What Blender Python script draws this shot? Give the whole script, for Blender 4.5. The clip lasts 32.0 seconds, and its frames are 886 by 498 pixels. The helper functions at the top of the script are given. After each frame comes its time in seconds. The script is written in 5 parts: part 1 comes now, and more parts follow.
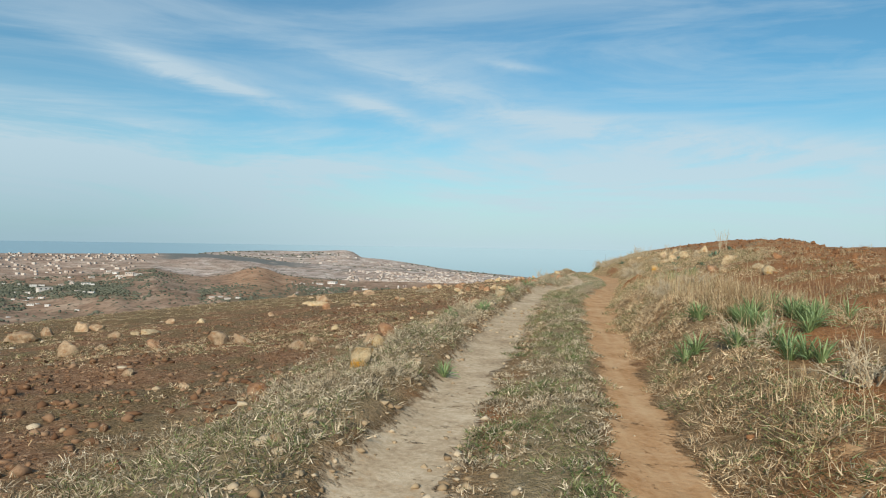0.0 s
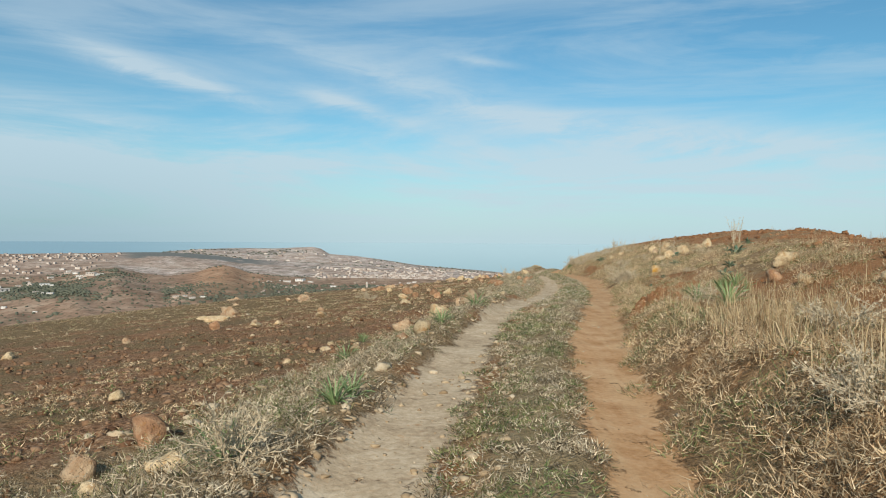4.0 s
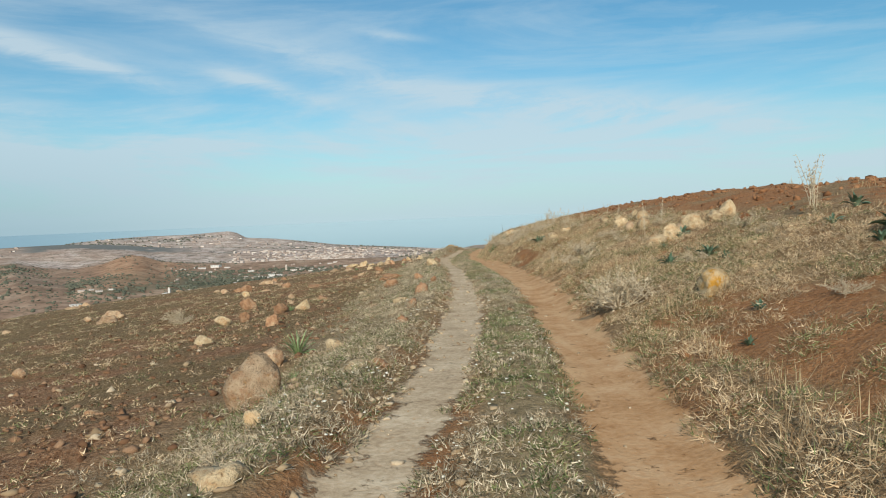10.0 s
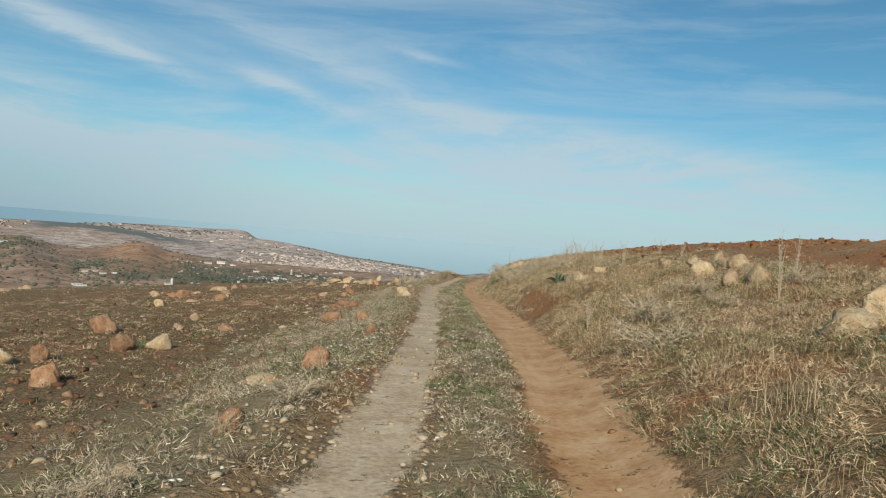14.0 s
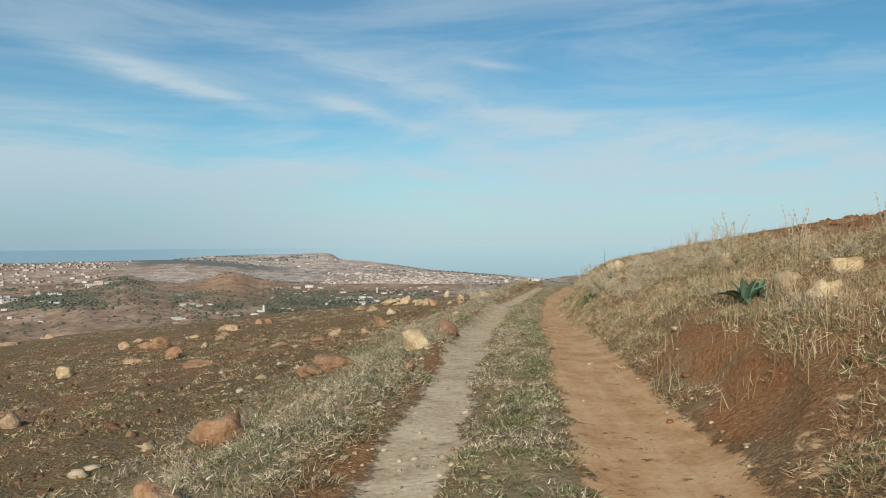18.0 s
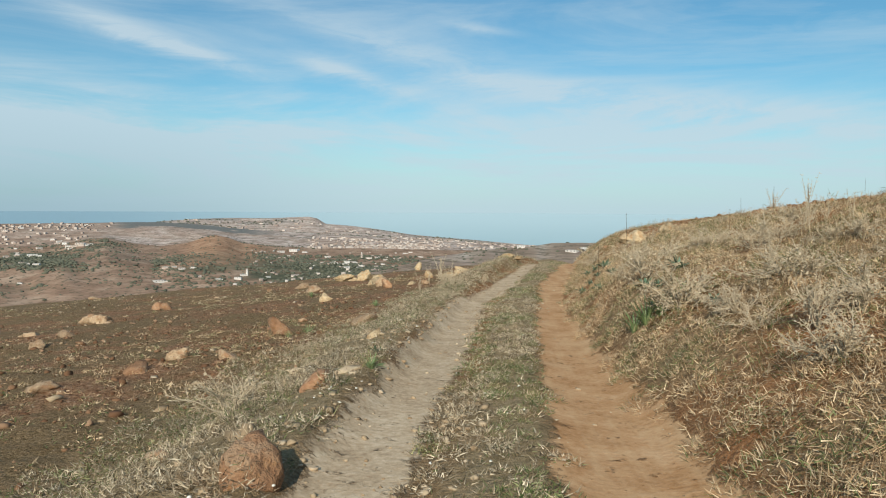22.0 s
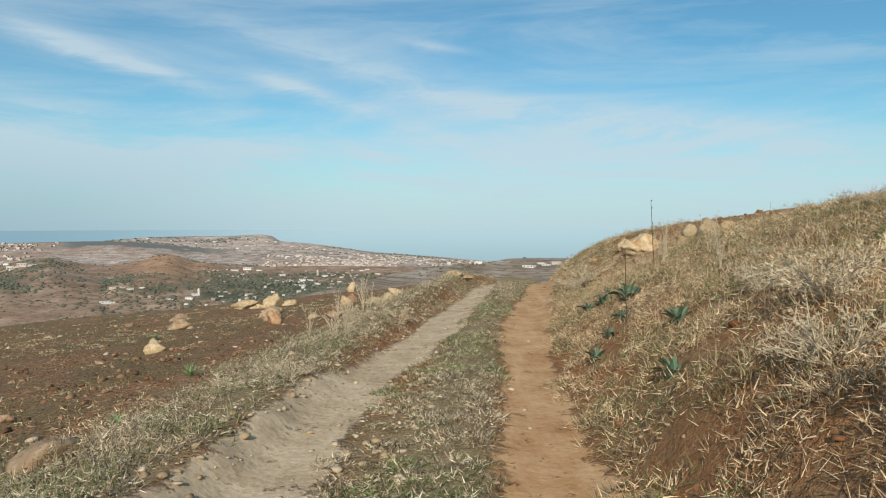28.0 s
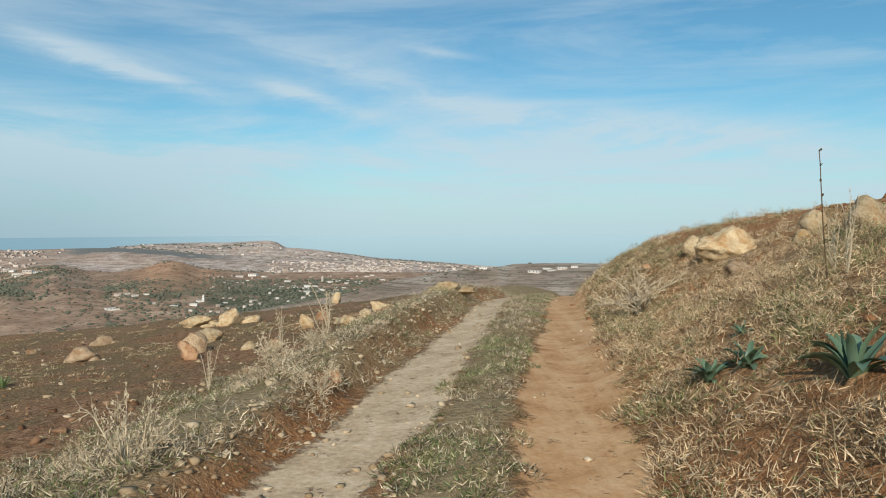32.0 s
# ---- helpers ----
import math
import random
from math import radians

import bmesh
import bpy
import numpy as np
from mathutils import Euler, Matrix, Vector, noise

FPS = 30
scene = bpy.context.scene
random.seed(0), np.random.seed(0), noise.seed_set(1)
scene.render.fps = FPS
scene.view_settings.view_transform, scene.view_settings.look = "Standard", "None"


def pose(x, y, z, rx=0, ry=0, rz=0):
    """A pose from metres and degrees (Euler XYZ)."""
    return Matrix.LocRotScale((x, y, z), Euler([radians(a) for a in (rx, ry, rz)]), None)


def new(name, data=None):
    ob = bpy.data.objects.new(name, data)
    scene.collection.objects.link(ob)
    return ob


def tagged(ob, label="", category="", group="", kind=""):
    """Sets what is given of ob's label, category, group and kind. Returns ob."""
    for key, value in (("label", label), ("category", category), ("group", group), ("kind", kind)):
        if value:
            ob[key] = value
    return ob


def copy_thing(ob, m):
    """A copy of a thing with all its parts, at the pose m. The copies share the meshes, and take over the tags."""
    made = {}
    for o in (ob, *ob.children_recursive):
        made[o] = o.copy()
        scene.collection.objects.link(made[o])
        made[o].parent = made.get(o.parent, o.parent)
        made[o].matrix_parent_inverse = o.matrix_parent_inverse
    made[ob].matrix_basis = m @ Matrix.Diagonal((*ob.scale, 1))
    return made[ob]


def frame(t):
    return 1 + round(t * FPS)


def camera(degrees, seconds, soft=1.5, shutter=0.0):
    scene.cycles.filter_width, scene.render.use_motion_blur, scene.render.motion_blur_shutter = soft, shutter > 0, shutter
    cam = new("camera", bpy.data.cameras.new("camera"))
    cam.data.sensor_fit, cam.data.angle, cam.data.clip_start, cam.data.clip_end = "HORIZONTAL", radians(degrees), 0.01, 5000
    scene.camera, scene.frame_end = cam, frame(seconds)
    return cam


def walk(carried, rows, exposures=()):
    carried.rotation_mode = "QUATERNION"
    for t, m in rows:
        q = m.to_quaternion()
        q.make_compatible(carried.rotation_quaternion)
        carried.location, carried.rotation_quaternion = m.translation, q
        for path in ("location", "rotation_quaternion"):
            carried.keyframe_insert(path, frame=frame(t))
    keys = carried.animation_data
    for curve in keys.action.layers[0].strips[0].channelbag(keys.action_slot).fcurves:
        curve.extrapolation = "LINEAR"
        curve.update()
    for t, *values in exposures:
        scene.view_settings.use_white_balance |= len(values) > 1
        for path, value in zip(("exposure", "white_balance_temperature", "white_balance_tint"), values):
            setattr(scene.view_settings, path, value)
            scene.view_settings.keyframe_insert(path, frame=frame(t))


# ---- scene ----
cam = camera(64.39, 32.0, soft=1.05)

# seconds, eye, yaw to the left of +y, pitch up, roll (degrees)
ROWS = [
    (0, 0.000, 0.000, 1.200, 6.495, -0.567, 1.003),
    (0.5, 0.041, 0.844, 1.215, 5.147, -1.558, 1.225),
    (1, 0.136, 1.825, 1.181, 4.217, -1.747, -0.492),
    (1.5, 0.166, 2.771, 1.192, 5.330, -2.000, 0.916),
    (2, 0.220, 3.724, 1.203, 5.218, -2.124, 0.958),
    (2.5, 0.278, 4.584, 1.192, 3.798, -1.278, -1.594),
    (3, 0.324, 5.350, 1.198, 5.594, -1.371, -0.548),
    (3.5, 0.336, 6.172, 1.194, 4.228, -0.788, 0.111),
    (5.5, 0.598, 10.365, 1.159, 3.853, -1.497, 0.634),
    (6, 0.620, 11.286, 1.162, 4.365, -1.319, 0.314),
    (6.5, 0.673, 12.180, 1.180, 3.700, -1.226, 0.416),
    (7, 0.721, 13.255, 1.178, 3.305, -1.207, 2.144),
    (7.5, 0.850, 14.267, 1.193, 3.929, -0.234, 0.302),
    (8, 0.953, 15.284, 1.201, 1.810, -0.388, 1.471),
    (8.5, 1.071, 16.217, 1.217, 1.544, -1.202, 0.835),
    (9, 1.249, 17.205, 1.211, 0.028, -1.799, -0.585),
    (9.5, 1.406, 18.196, 1.205, -2.127, -2.696, -1.215),
    (10, 1.560, 19.007, 1.207, -2.415, -2.967, -2.293),
    (10.5, 1.721, 19.822, 1.169, -1.198, -2.967, -1.170),
    (11, 1.846, 20.787, 1.118, -1.977, -4.322, 1.082),
    (11.5, 1.984, 21.692, 1.111, -0.834, -2.679, 0.843),
    (12, 2.137, 22.676, 1.100, -1.261, -3.378, -0.818),
    (12.5, 2.300, 23.522, 1.054, -1.186, 0.111, -0.741),
    (13, 2.398, 24.520, 1.026, 0.393, -1.187, 3.173),
    (13.5, 2.532, 25.639, 0.974, 1.891, -3.810, 2.665),
    (14, 2.656, 26.809, 0.931, -1.685, -1.053, 4.673),
    (14.5, 2.779, 28.003, 0.794, 0.425, -0.186, 3.898),
    (16.5, 3.197, 32.421, 0.767, 2.847, -2.038, -0.349),
    (17, 3.296, 33.742, 0.728, 3.459, -1.772, 1.525),
    (17.5, 3.406, 34.952, 0.690, 4.439, -0.675, 1.095),
    (18, 3.465, 36.233, 0.675, 4.983, -0.575, -0.368),
    (18.5, 3.574, 37.617, 0.637, 5.165, -0.397, -2.847),
    (19, 3.600, 38.889, 0.615, 5.792, -0.720, -2.100),
    (19.5, 3.586, 40.053, 0.593, 5.615, -1.555, -0.137),
    (20, 3.650, 41.109, 0.544, 6.881, -0.760, 0.914),
    (20.5, 3.608, 41.979, 0.553, 4.655, 0.474, 2.745),
    (21, 3.620, 42.924, 0.571, 4.980, -2.516, 0.645),
    (21.5, 3.682, 43.821, 0.499, 5.617, -3.347, -0.474),
    (22, 3.692, 44.587, 0.518, 3.817, -3.367, 0.350),
    (22.5, 3.744, 45.268, 0.479, 2.595, -3.960, -0.387),
    (23, 3.755, 45.823, 0.450, 3.252, -3.899, -0.400),
    (23.5, 3.821, 46.533, 0.369, 3.864, -4.524, 0.509),
    (24, 3.827, 47.216, 0.350, 2.619, -5.424, 0.507),
    (24.5, 3.931, 47.979, 0.262, 3.237, -5.443, -1.707),
    (25, 3.927, 48.631, 0.263, 2.894, -4.579, -0.560),
    (25.5, 3.960, 49.294, 0.200, 3.413, -3.979, -0.634),
    (27.5, 4.135, 52.070, 0.065, 1.199, -2.576, 0.879),
    (28, 4.209, 52.684, 0.034, 0.354, -2.018, -0.069),
    (28.5, 4.253, 53.308, 0.024, -0.388, -1.858, -0.474),
    (29, 4.312, 54.005, -0.037, 0.228, -3.857, -0.079),
    (29.5, 4.336, 54.653, -0.017, 1.019, -3.425, -0.193),
    (30, 4.381, 55.244, -0.066, 2.404, -3.791, -0.225),
    (30.5, 4.395, 55.834, -0.092, 3.501, -3.693, -1.369),
    (31, 4.431, 56.485, -0.136, 4.210, -2.986, -1.999),
    (31.5, 4.477, 57.165, -0.168, 1.823, -2.502, -2.518),
    (32, 4.502, 57.808, -0.195, 0.759, -1.560, -0.271),
]
walk(cam, [(r[0], pose(r[1], r[2], r[3], 0, 0, r[4]) @ pose(0, 0, 0, 90 + r[5]) @ pose(0, 0, 0, 0, 0, r[6])) for r in ROWS],
     exposures=[(0, 0.0), (12.6, 0.0), (13.6, -0.15), (14.5, -0.17), (16.5, -0.02), (17, 0.0), (18, -0.1), (19, -0.04), (20, -0.2), (21, -0.05), (22, 0.0), (32, 0.0)])


# ---- node helpers ----
class Nodes:
    """A small builder for node trees: values and sockets may be mixed freely."""

    def __init__(self, tree):
        self.tree = tree
        tree.nodes.clear()

    def make(self, kind, **inputs):
        node = self.tree.nodes.new(kind)
        for key, value in inputs.items():
            self.put(node.inputs[key.replace("_", " ")], value)
        return node

    def put(self, socket, value):
        if isinstance(value, bpy.types.NodeSocket):
            self.tree.links.new(value, socket)
        elif isinstance(value, tuple) and len(value) == 3 and socket.type == "RGBA":
            socket.default_value = (*value, 1)
        else:
            socket.default_value = value

    def math(self, op, a, b=0.0, clamp=False):
        node = self.tree.nodes.new("ShaderNodeMath")
        node.operation, node.use_clamp = op, clamp
        self.put(node.inputs[0], a)
        self.put(node.inputs[1], b)
        return node.outputs[0]

    def span(self, value, lo, hi, a=0.0, b=1.0, smooth=True):
        node = self.make("ShaderNodeMapRange")
        node.interpolation_type = "SMOOTHSTEP" if smooth else "LINEAR"
        for key, v in (("Value", value), ("From Min", lo), ("From Max", hi), ("To Min", a), ("To Max", b)):
            self.put(node.inputs[key], v)
        return node.outputs[0]

    def mix(self, fac, a, b, blend="MIX"):
        node = self.tree.nodes.new("ShaderNodeMix")
        node.data_type, node.blend_type = "RGBA", blend
        self.put(node.inputs[0], fac)
        self.put(node.inputs[6], a)
        self.put(node.inputs[7], b)
        return node.outputs[2]

    def noise(self, vector, scale, detail=4.0, rough=0.55, distort=0.0):
        node = self.make("ShaderNodeTexNoise", Scale=scale, Detail=detail, Roughness=rough, Distortion=distort)
        if vector is not None:
            self.tree.links.new(vector, node.inputs["Vector"])
        return node.outputs["Fac"]

    def ramp(self, fac, *stops):
        node = self.tree.nodes.new("ShaderNodeValToRGB")
        self.put(node.inputs[0], fac)
        ramp = node.color_ramp
        while len(ramp.elements) < len(stops):
            ramp.elements.new(0.5)
        for el, (at, colour) in zip(ramp.elements, stops):
            el.position, el.color = at, (*colour, 1)
        return node.outputs[0]

    def attr(self, name):
        node = self.make("ShaderNodeAttribute")
        node.attribute_name = name
        return node.outputs

    def scaled(self, vector, sx, sy, sz, turn=0.0):
        node = self.tree.nodes.new("ShaderNodeMapping")
        self.tree.links.new(vector, node.inputs["Vector"])
        node.inputs["Scale"].default_value = (sx, sy, sz)
        node.inputs["Rotation"].default_value = (0, 0, turn)
        return node.outputs[0]


def material(name, paint):
    """paint(n, where) returns colour, roughness, height and its strength in metres; where: object coordinates."""
    mat = bpy.data.materials.new(name)
    mat.use_nodes = True
    n = Nodes(mat.node_tree)
    where = n.make("ShaderNodeTexCoord").outputs["Object"]
    made = paint(n, where)
    shader = n.make("ShaderNodeBsdfPrincipled", Base_Color=made["colour"], Roughness=made.get("rough", 0.9))
    shader.inputs["Specular IOR Level"].default_value = made.get("spec", 0.25)
    if "metal" in made:
        n.put(shader.inputs["Metallic"], made["metal"])
    if "height" in made:
        bump = n.make("ShaderNodeBump", Strength=made.get("bump", 0.6), Distance=made.get("depth", 0.02), Height=made["height"])
        n.tree.links.new(bump.outputs[0], shader.inputs["Normal"])
    out = n.make("ShaderNodeOutputMaterial")
    n.tree.links.new(shader.outputs[0], out.inputs[0])
    if "through" in made:
        leaf = n.make("ShaderNodeBsdfTranslucent", Color=made["colour"])
        both = n.make("ShaderNodeMixShader", Fac=made["through"])
        n.tree.links.new(shader.outputs[0], both.inputs[1])
        n.tree.links.new(leaf.outputs[0], both.inputs[2])
        n.tree.links.new(both.outputs[0], out.inputs[0])
    return mat


# ---- sky and sun ----
SUN_HIGH, SUN_TURN = 30.0, -174.0   # degrees: height, and bearing clockwise from +y
world = bpy.data.worlds.new("sky")
scene.world = world
world.use_nodes = True


def paint_sky(n):
    sky = n.make("ShaderNodeTexSky")
    sky.sky_type, sky.sun_disc, sky.sun_elevation, sky.sun_rotation = "NISHITA", False, radians(SUN_HIGH), radians(SUN_TURN)
    sky.altitude, sky.air_density, sky.dust_density, sky.ozone_density = 250.0, 1.0, 0.6, 1.6
    way = n.make("ShaderNodeTexCoord").outputs["Generated"]
    parts = n.make("ShaderNodeSeparateXYZ", Vector=way).outputs
    side = n.math("MULTIPLY", n.math("ARCTAN2", parts[0], parts[1]), 57.29578)
    high = n.math("MULTIPLY", n.math("ARCSINE", parts[2]), 57.29578)
    plane = n.make("ShaderNodeCombineXYZ", X=side, Y=high, Z=0.0).outputs[0]
    thin = n.noise(n.scaled(plane, 0.035, 0.22, 1, 0.16), 1.0, 7, 0.62, 0.6)
    fine = n.noise(n.scaled(plane, 0.12, 0.6, 1, 0.2), 1.0, 6, 0.65, 0.8)
    cover = n.span(thin, 0.36, 0.7, 0.03, 0.42)

    def streak(x, y, long, wide, turn, strength):
        """One drawn-out band of cirrus round a bearing and a height."""
        c, s = math.cos(radians(turn)), math.sin(radians(turn))
        dx, dy = n.math("SUBTRACT", side, x), n.math("SUBTRACT", high, y)
        a = n.math("DIVIDE", n.math("ADD", n.math("MULTIPLY", dx, c), n.math("MULTIPLY", dy, s)), long)
        b = n.math("ADD", n.math("MULTIPLY", dx, -s), n.math("MULTIPLY", dy, c))
        b = n.math("DIVIDE", n.math("ADD", b, n.math("MULTIPLY", n.math("SUBTRACT", fine, 0.5), wide * 2.2)), wide)
        d = n.math("ADD", n.math("MULTIPLY", a, a), n.math("MULTIPLY", b, b))
        return n.math("MULTIPLY", n.math("POWER", 2.718, n.math("MULTIPLY", d, -1.0)), n.math("MULTIPLY", n.span(fine, 0.28, 0.66, 0.25, 1.0), strength))

    for row in STREAKS:
        cover = n.math("ADD", cover, streak(*row))
    low = n.math("DIVIDE", n.math("SUBTRACT", high, n.math("ADD", 4.6, n.math("MULTIPLY", side, -0.03))), 3.4)
    veil = n.math("POWER", 2.718, n.math("MULTIPLY", n.math("MULTIPLY", low, low), -1.0))
    cover = n.math("ADD", cover, n.math("MULTIPLY", veil, n.span(thin, 0.34, 0.64, 0.05, 0.8)))
    haze = n.span(high, -1.0, 8.5, 0.86, 0.0)
    cover = n.math("MINIMUM", n.math("MAXIMUM", cover, 0.0), 0.82)
    base = n.mix(1.0, sky.outputs[0], SKY_TINT, "MULTIPLY")
    far = n.mix(n.span(side, -36.0, -4.0), HAZE_WEST, HAZE)
    paint = n.mix(haze, n.mix(cover, base, CLOUD), far)
    shine = n.make("ShaderNodeBackground", Color=paint, Strength=SKY_STRENGTH)
    out = n.make("ShaderNodeOutputWorld")
    n.tree.links.new(shine.outputs[0], out.inputs[0])


# bearing, height, half length, half width, slope, strength
STREAKS = [(-27.0, 12.5, 6.5, 0.8, -14, 0.75), (-21.5, 11.0, 2.8, 0.7, -16, 0.45), (-12.0, 10.7, 3.2, 0.65, -15, 0.8), (-8.0, 9.6, 3.6, 0.6, -12, 0.4),
           (-29.5, 8.5, 6.5, 0.8, -6, 0.45), (4.0, 9.6, 9.0, 1.3, -8, 0.42), (15.0, 8.0, 9.0, 1.5, -7, 0.55), (27.0, 6.0, 9.0, 1.7, -9, 0.5),
           (-0.5, 14.0, 2.6, 0.35, -9, 0.5), (-23.0, 5.4, 11.0, 1.3, -3, 0.4), (-8.0, 12.9, 11.0, 1.1, -14, 0.45), (8.0, 6.3, 12.0, 0.9, -6, 0.25), (24.0, 15.0, 15.0, 3.5, 0, -0.22)]
SKY_TINT, CLOUD, HAZE, HAZE_WEST, SKY_STRENGTH = (0.56, 0.98, 1.04), (5.6, 6.85, 7.6), (5.2, 6.75, 7.55), (3.5, 5.0, 6.0), 0.1
paint_sky(Nodes(world.node_tree))

sun = new("sun", bpy.data.lights.new("sun", "SUN"))
sun.data.energy, sun.data.angle, sun.data.color = 4.2, radians(0.6), (1.0, 0.9, 0.76)
sun.matrix_world = pose(-40, -30, 60) @ pose(0, 0, 0, 0, 0, -SUN_TURN) @ pose(0, 0, 0, SUN_HIGH - 90)


# ---- the lie of the land ----
class Field:
    """Smooth value noise on a lattice, for arrays of places."""

    def __init__(self, seed, size=128):
        self.size, self.table = size, np.random.RandomState(seed).rand(size, size)

    def at(self, x, y):
        x, y = np.asarray(x, float), np.asarray(y, float)
        i, j = np.floor(x).astype(int), np.floor(y).astype(int)
        a, b = x - i, y - j
        a, b = a * a * (3 - 2 * a), b * b * (3 - 2 * b)
        s, t = self.size, self.table
        low = t[i % s, j % s] * (1 - a) + t[(i + 1) % s, j % s] * a
        top = t[i % s, (j + 1) % s] * (1 - a) + t[(i + 1) % s, (j + 1) % s] * a
        return low * (1 - b) + top * b - 0.5

    def rough(self, x, y, octaves=4, gain=0.5):
        return sum(gain**k * self.at(x * 2**k + 17.3 * k, y * 2**k + 5.1 * k) for k in range(octaves))


LUMPS, CLODS, SHAPES = Field(3), Field(8), Field(21)


def smooth(v, lo, hi):
    v = np.clip((v - lo) / (hi - lo), 0, 1)
    return v * v * (3 - 2 * v)


def glide(v, at, value):
    """A curve through a few knots with no kinks: the mean of three linear readings."""
    v = np.asarray(v, float)
    return sum(w * np.interp(v + d, at, value) for w, d in ((0.25, -1.5), (0.5, 0.0), (0.25, 1.5)))


TRACK_Y = [-15, 0, 10, 15, 20, 25, 30, 35, 40, 45, 50, 55, 60, 66, 72, 78, 90, 140]
TRACK_X = [-0.9, 0, 0.6, 0.93, 1.75, 2.45, 2.98, 3.4, 3.6, 3.75, 3.9, 4.1, 4.4, 5.0, 5.9, 7.2, 10.0, 25.0]
TRACK_Z = [0.1, 0, -0.03, -0.01, -0.02, -0.2, -0.41, -0.48, -0.62, -0.75, -1.02, -1.27, -1.42, -1.52, -1.6, -2.05, -3.9, -14.0]
BANK_Y = [-15, 0, 15, 22, 30, 36, 44, 54, 62, 67, 72, 76, 84, 140]
BANK_H = [1.25, 1.25, 1.45, 2.1, 2.1, 2.25, 2.5, 2.7, 2.25, 2.12, 1.72, 1.6, 1.4, 0.6]
BANK_L = [2.4, 2.4, 2.75, 3.3, 3.7, 3.8, 3.8, 3.5, 2.6, 2.6, 1.5, 1.7, 2.2, 2.5]
# the steep foot of the bank, and the raised edge on the valley side
FOOT_Y = [-15, 4, 7, 9.5, 13, 17, 20, 25, 28, 31, 34, 38, 42, 47, 51, 53, 56, 58, 61, 64, 67, 75]
FOOT_H = [0.25, 0.3, 0.35, 0.55, 0.45, 0.33, 0.15, 0.15, 0.26, 0.2, 0.18, 0.1, 0.0, 0.1, 0.28, 0.4, 0.38, 0.16, 0.14, 0.2, 0.05, 0.0]
SHELF_Y = [-15, 6, 9, 12, 18, 22, 27, 45, 50, 54, 58, 62, 67, 75, 82]
SHELF_H = [0.1, 0.12, 0.16, 0.06, 0.12, 0.12, 0.05, 0.04, 0.12, 0.2, 0.12, 0.12, 0.28, 0.26, 0.0]
BANK_AT = [1.9, 1.7, 1.95, 1.95, 1.3, 1.2, 1.1, 1.0, 1.2, 1.75, 0.8, 1.1, 1.5, 1.6]



def track_x(y):
    return glide(y, TRACK_Y, TRACK_X)


def track_z(y):
    return glide(y, TRACK_Y, TRACK_Z)


def land(x, y, fine=True):
    """The height of the hillside round the track."""
    x, y = np.asarray(x, float), np.asarray(y, float)
    u, base = x - track_x(y), track_z(y)
    field = -0.13 + 0.098 * x - 0.0197 * y - 0.000195 * y * np.abs(y)
    field = field - 0.22 * np.maximum(-x - 30, 0) ** 1.15 - 0.006 * np.maximum(y - 88, 0) ** 1.9
    verge = base - 0.02 - 0.04 * np.maximum(-u - 1.3, 0)
    left = verge + (field - verge) * smooth(-u, 1.2, 3.1) * (0.8 + 0.2 * smooth(y, 8, 16))
    tall, foot = glide(y, BANK_Y, BANK_H), glide(y, BANK_Y, BANK_AT)
    rise = np.maximum(u - foot, 0)
    bank = tall * (1 - np.exp(-(rise / glide(y, BANK_Y, BANK_L)) ** 1.15)) + 0.02 * smooth(y, 14, 26) * np.clip(rise - 4, 0, 5) - 0.16 * (1 - smooth(y, 27, 36)) * np.clip(rise - 6.6, 0, 4) - 0.3 * smooth(y, 27, 36) * np.clip(rise - 8.2, 0, 3)
    shoulder = glide(y, FOOT_Y, FOOT_H) * smooth(u, 0.75, 1.55) * (1 - smooth(u, 1.9, 3.3))
    shelf = glide(y, SHELF_Y, SHELF_H) * smooth(-u, 1.05, 1.35) * (1 - smooth(-u, 2.0, 3.4))
    dip = 0.5 * smooth(u, 4.2, 7.5) * (1 - smooth(y - 1.6 * (u - 5), 18, 30))
    z = np.where(u < 0, left + shelf, base + bank + shoulder - dip)
    edge = 1.45 + 0.5 * LUMPS.at(y * 0.9, 2.0 + 0 * y)
    z = z + 0.15 * smooth(y, 39.5, 41.5) * (1 - smooth(y, 45.5, 47.5)) * smooth(u, edge, edge + 0.16) * (1 - smooth(u, edge + 0.5, edge + 1.6))
    if not fine:
        return z
    ruts = np.exp(-((u + 0.72) / 0.42) ** 4) + np.exp(-((u - 0.68) / 0.42) ** 4)
    crown = np.exp(-(u / 0.4) ** 4)
    near = 1 - smooth(np.abs(u), 22, 40)
    wild = 1 - np.clip(ruts, 0, 1)
    z = z - 0.035 * ruts + 0.03 * crown * (1 + LUMPS.rough(x * 2.5, y * 2.5, 3))
    z = z + near * wild * (0.14 * LUMPS.rough(x * 0.45, y * 0.45, 3) * smooth(np.abs(u), 1.0, 3.0) + 0.045 * CLODS.rough(x * 2.3, y * 2.3, 3))
    z = z + ruts * 0.004 * CLODS.rough(x * 3.1, y * 2.3, 3)
    ploughed = smooth(-u, 2.6, 4.4) * near
    return z + ploughed * 0.13 * np.abs(CLODS.rough(x * 3.7 + 9, y * 3.7, 2)) ** 1.3


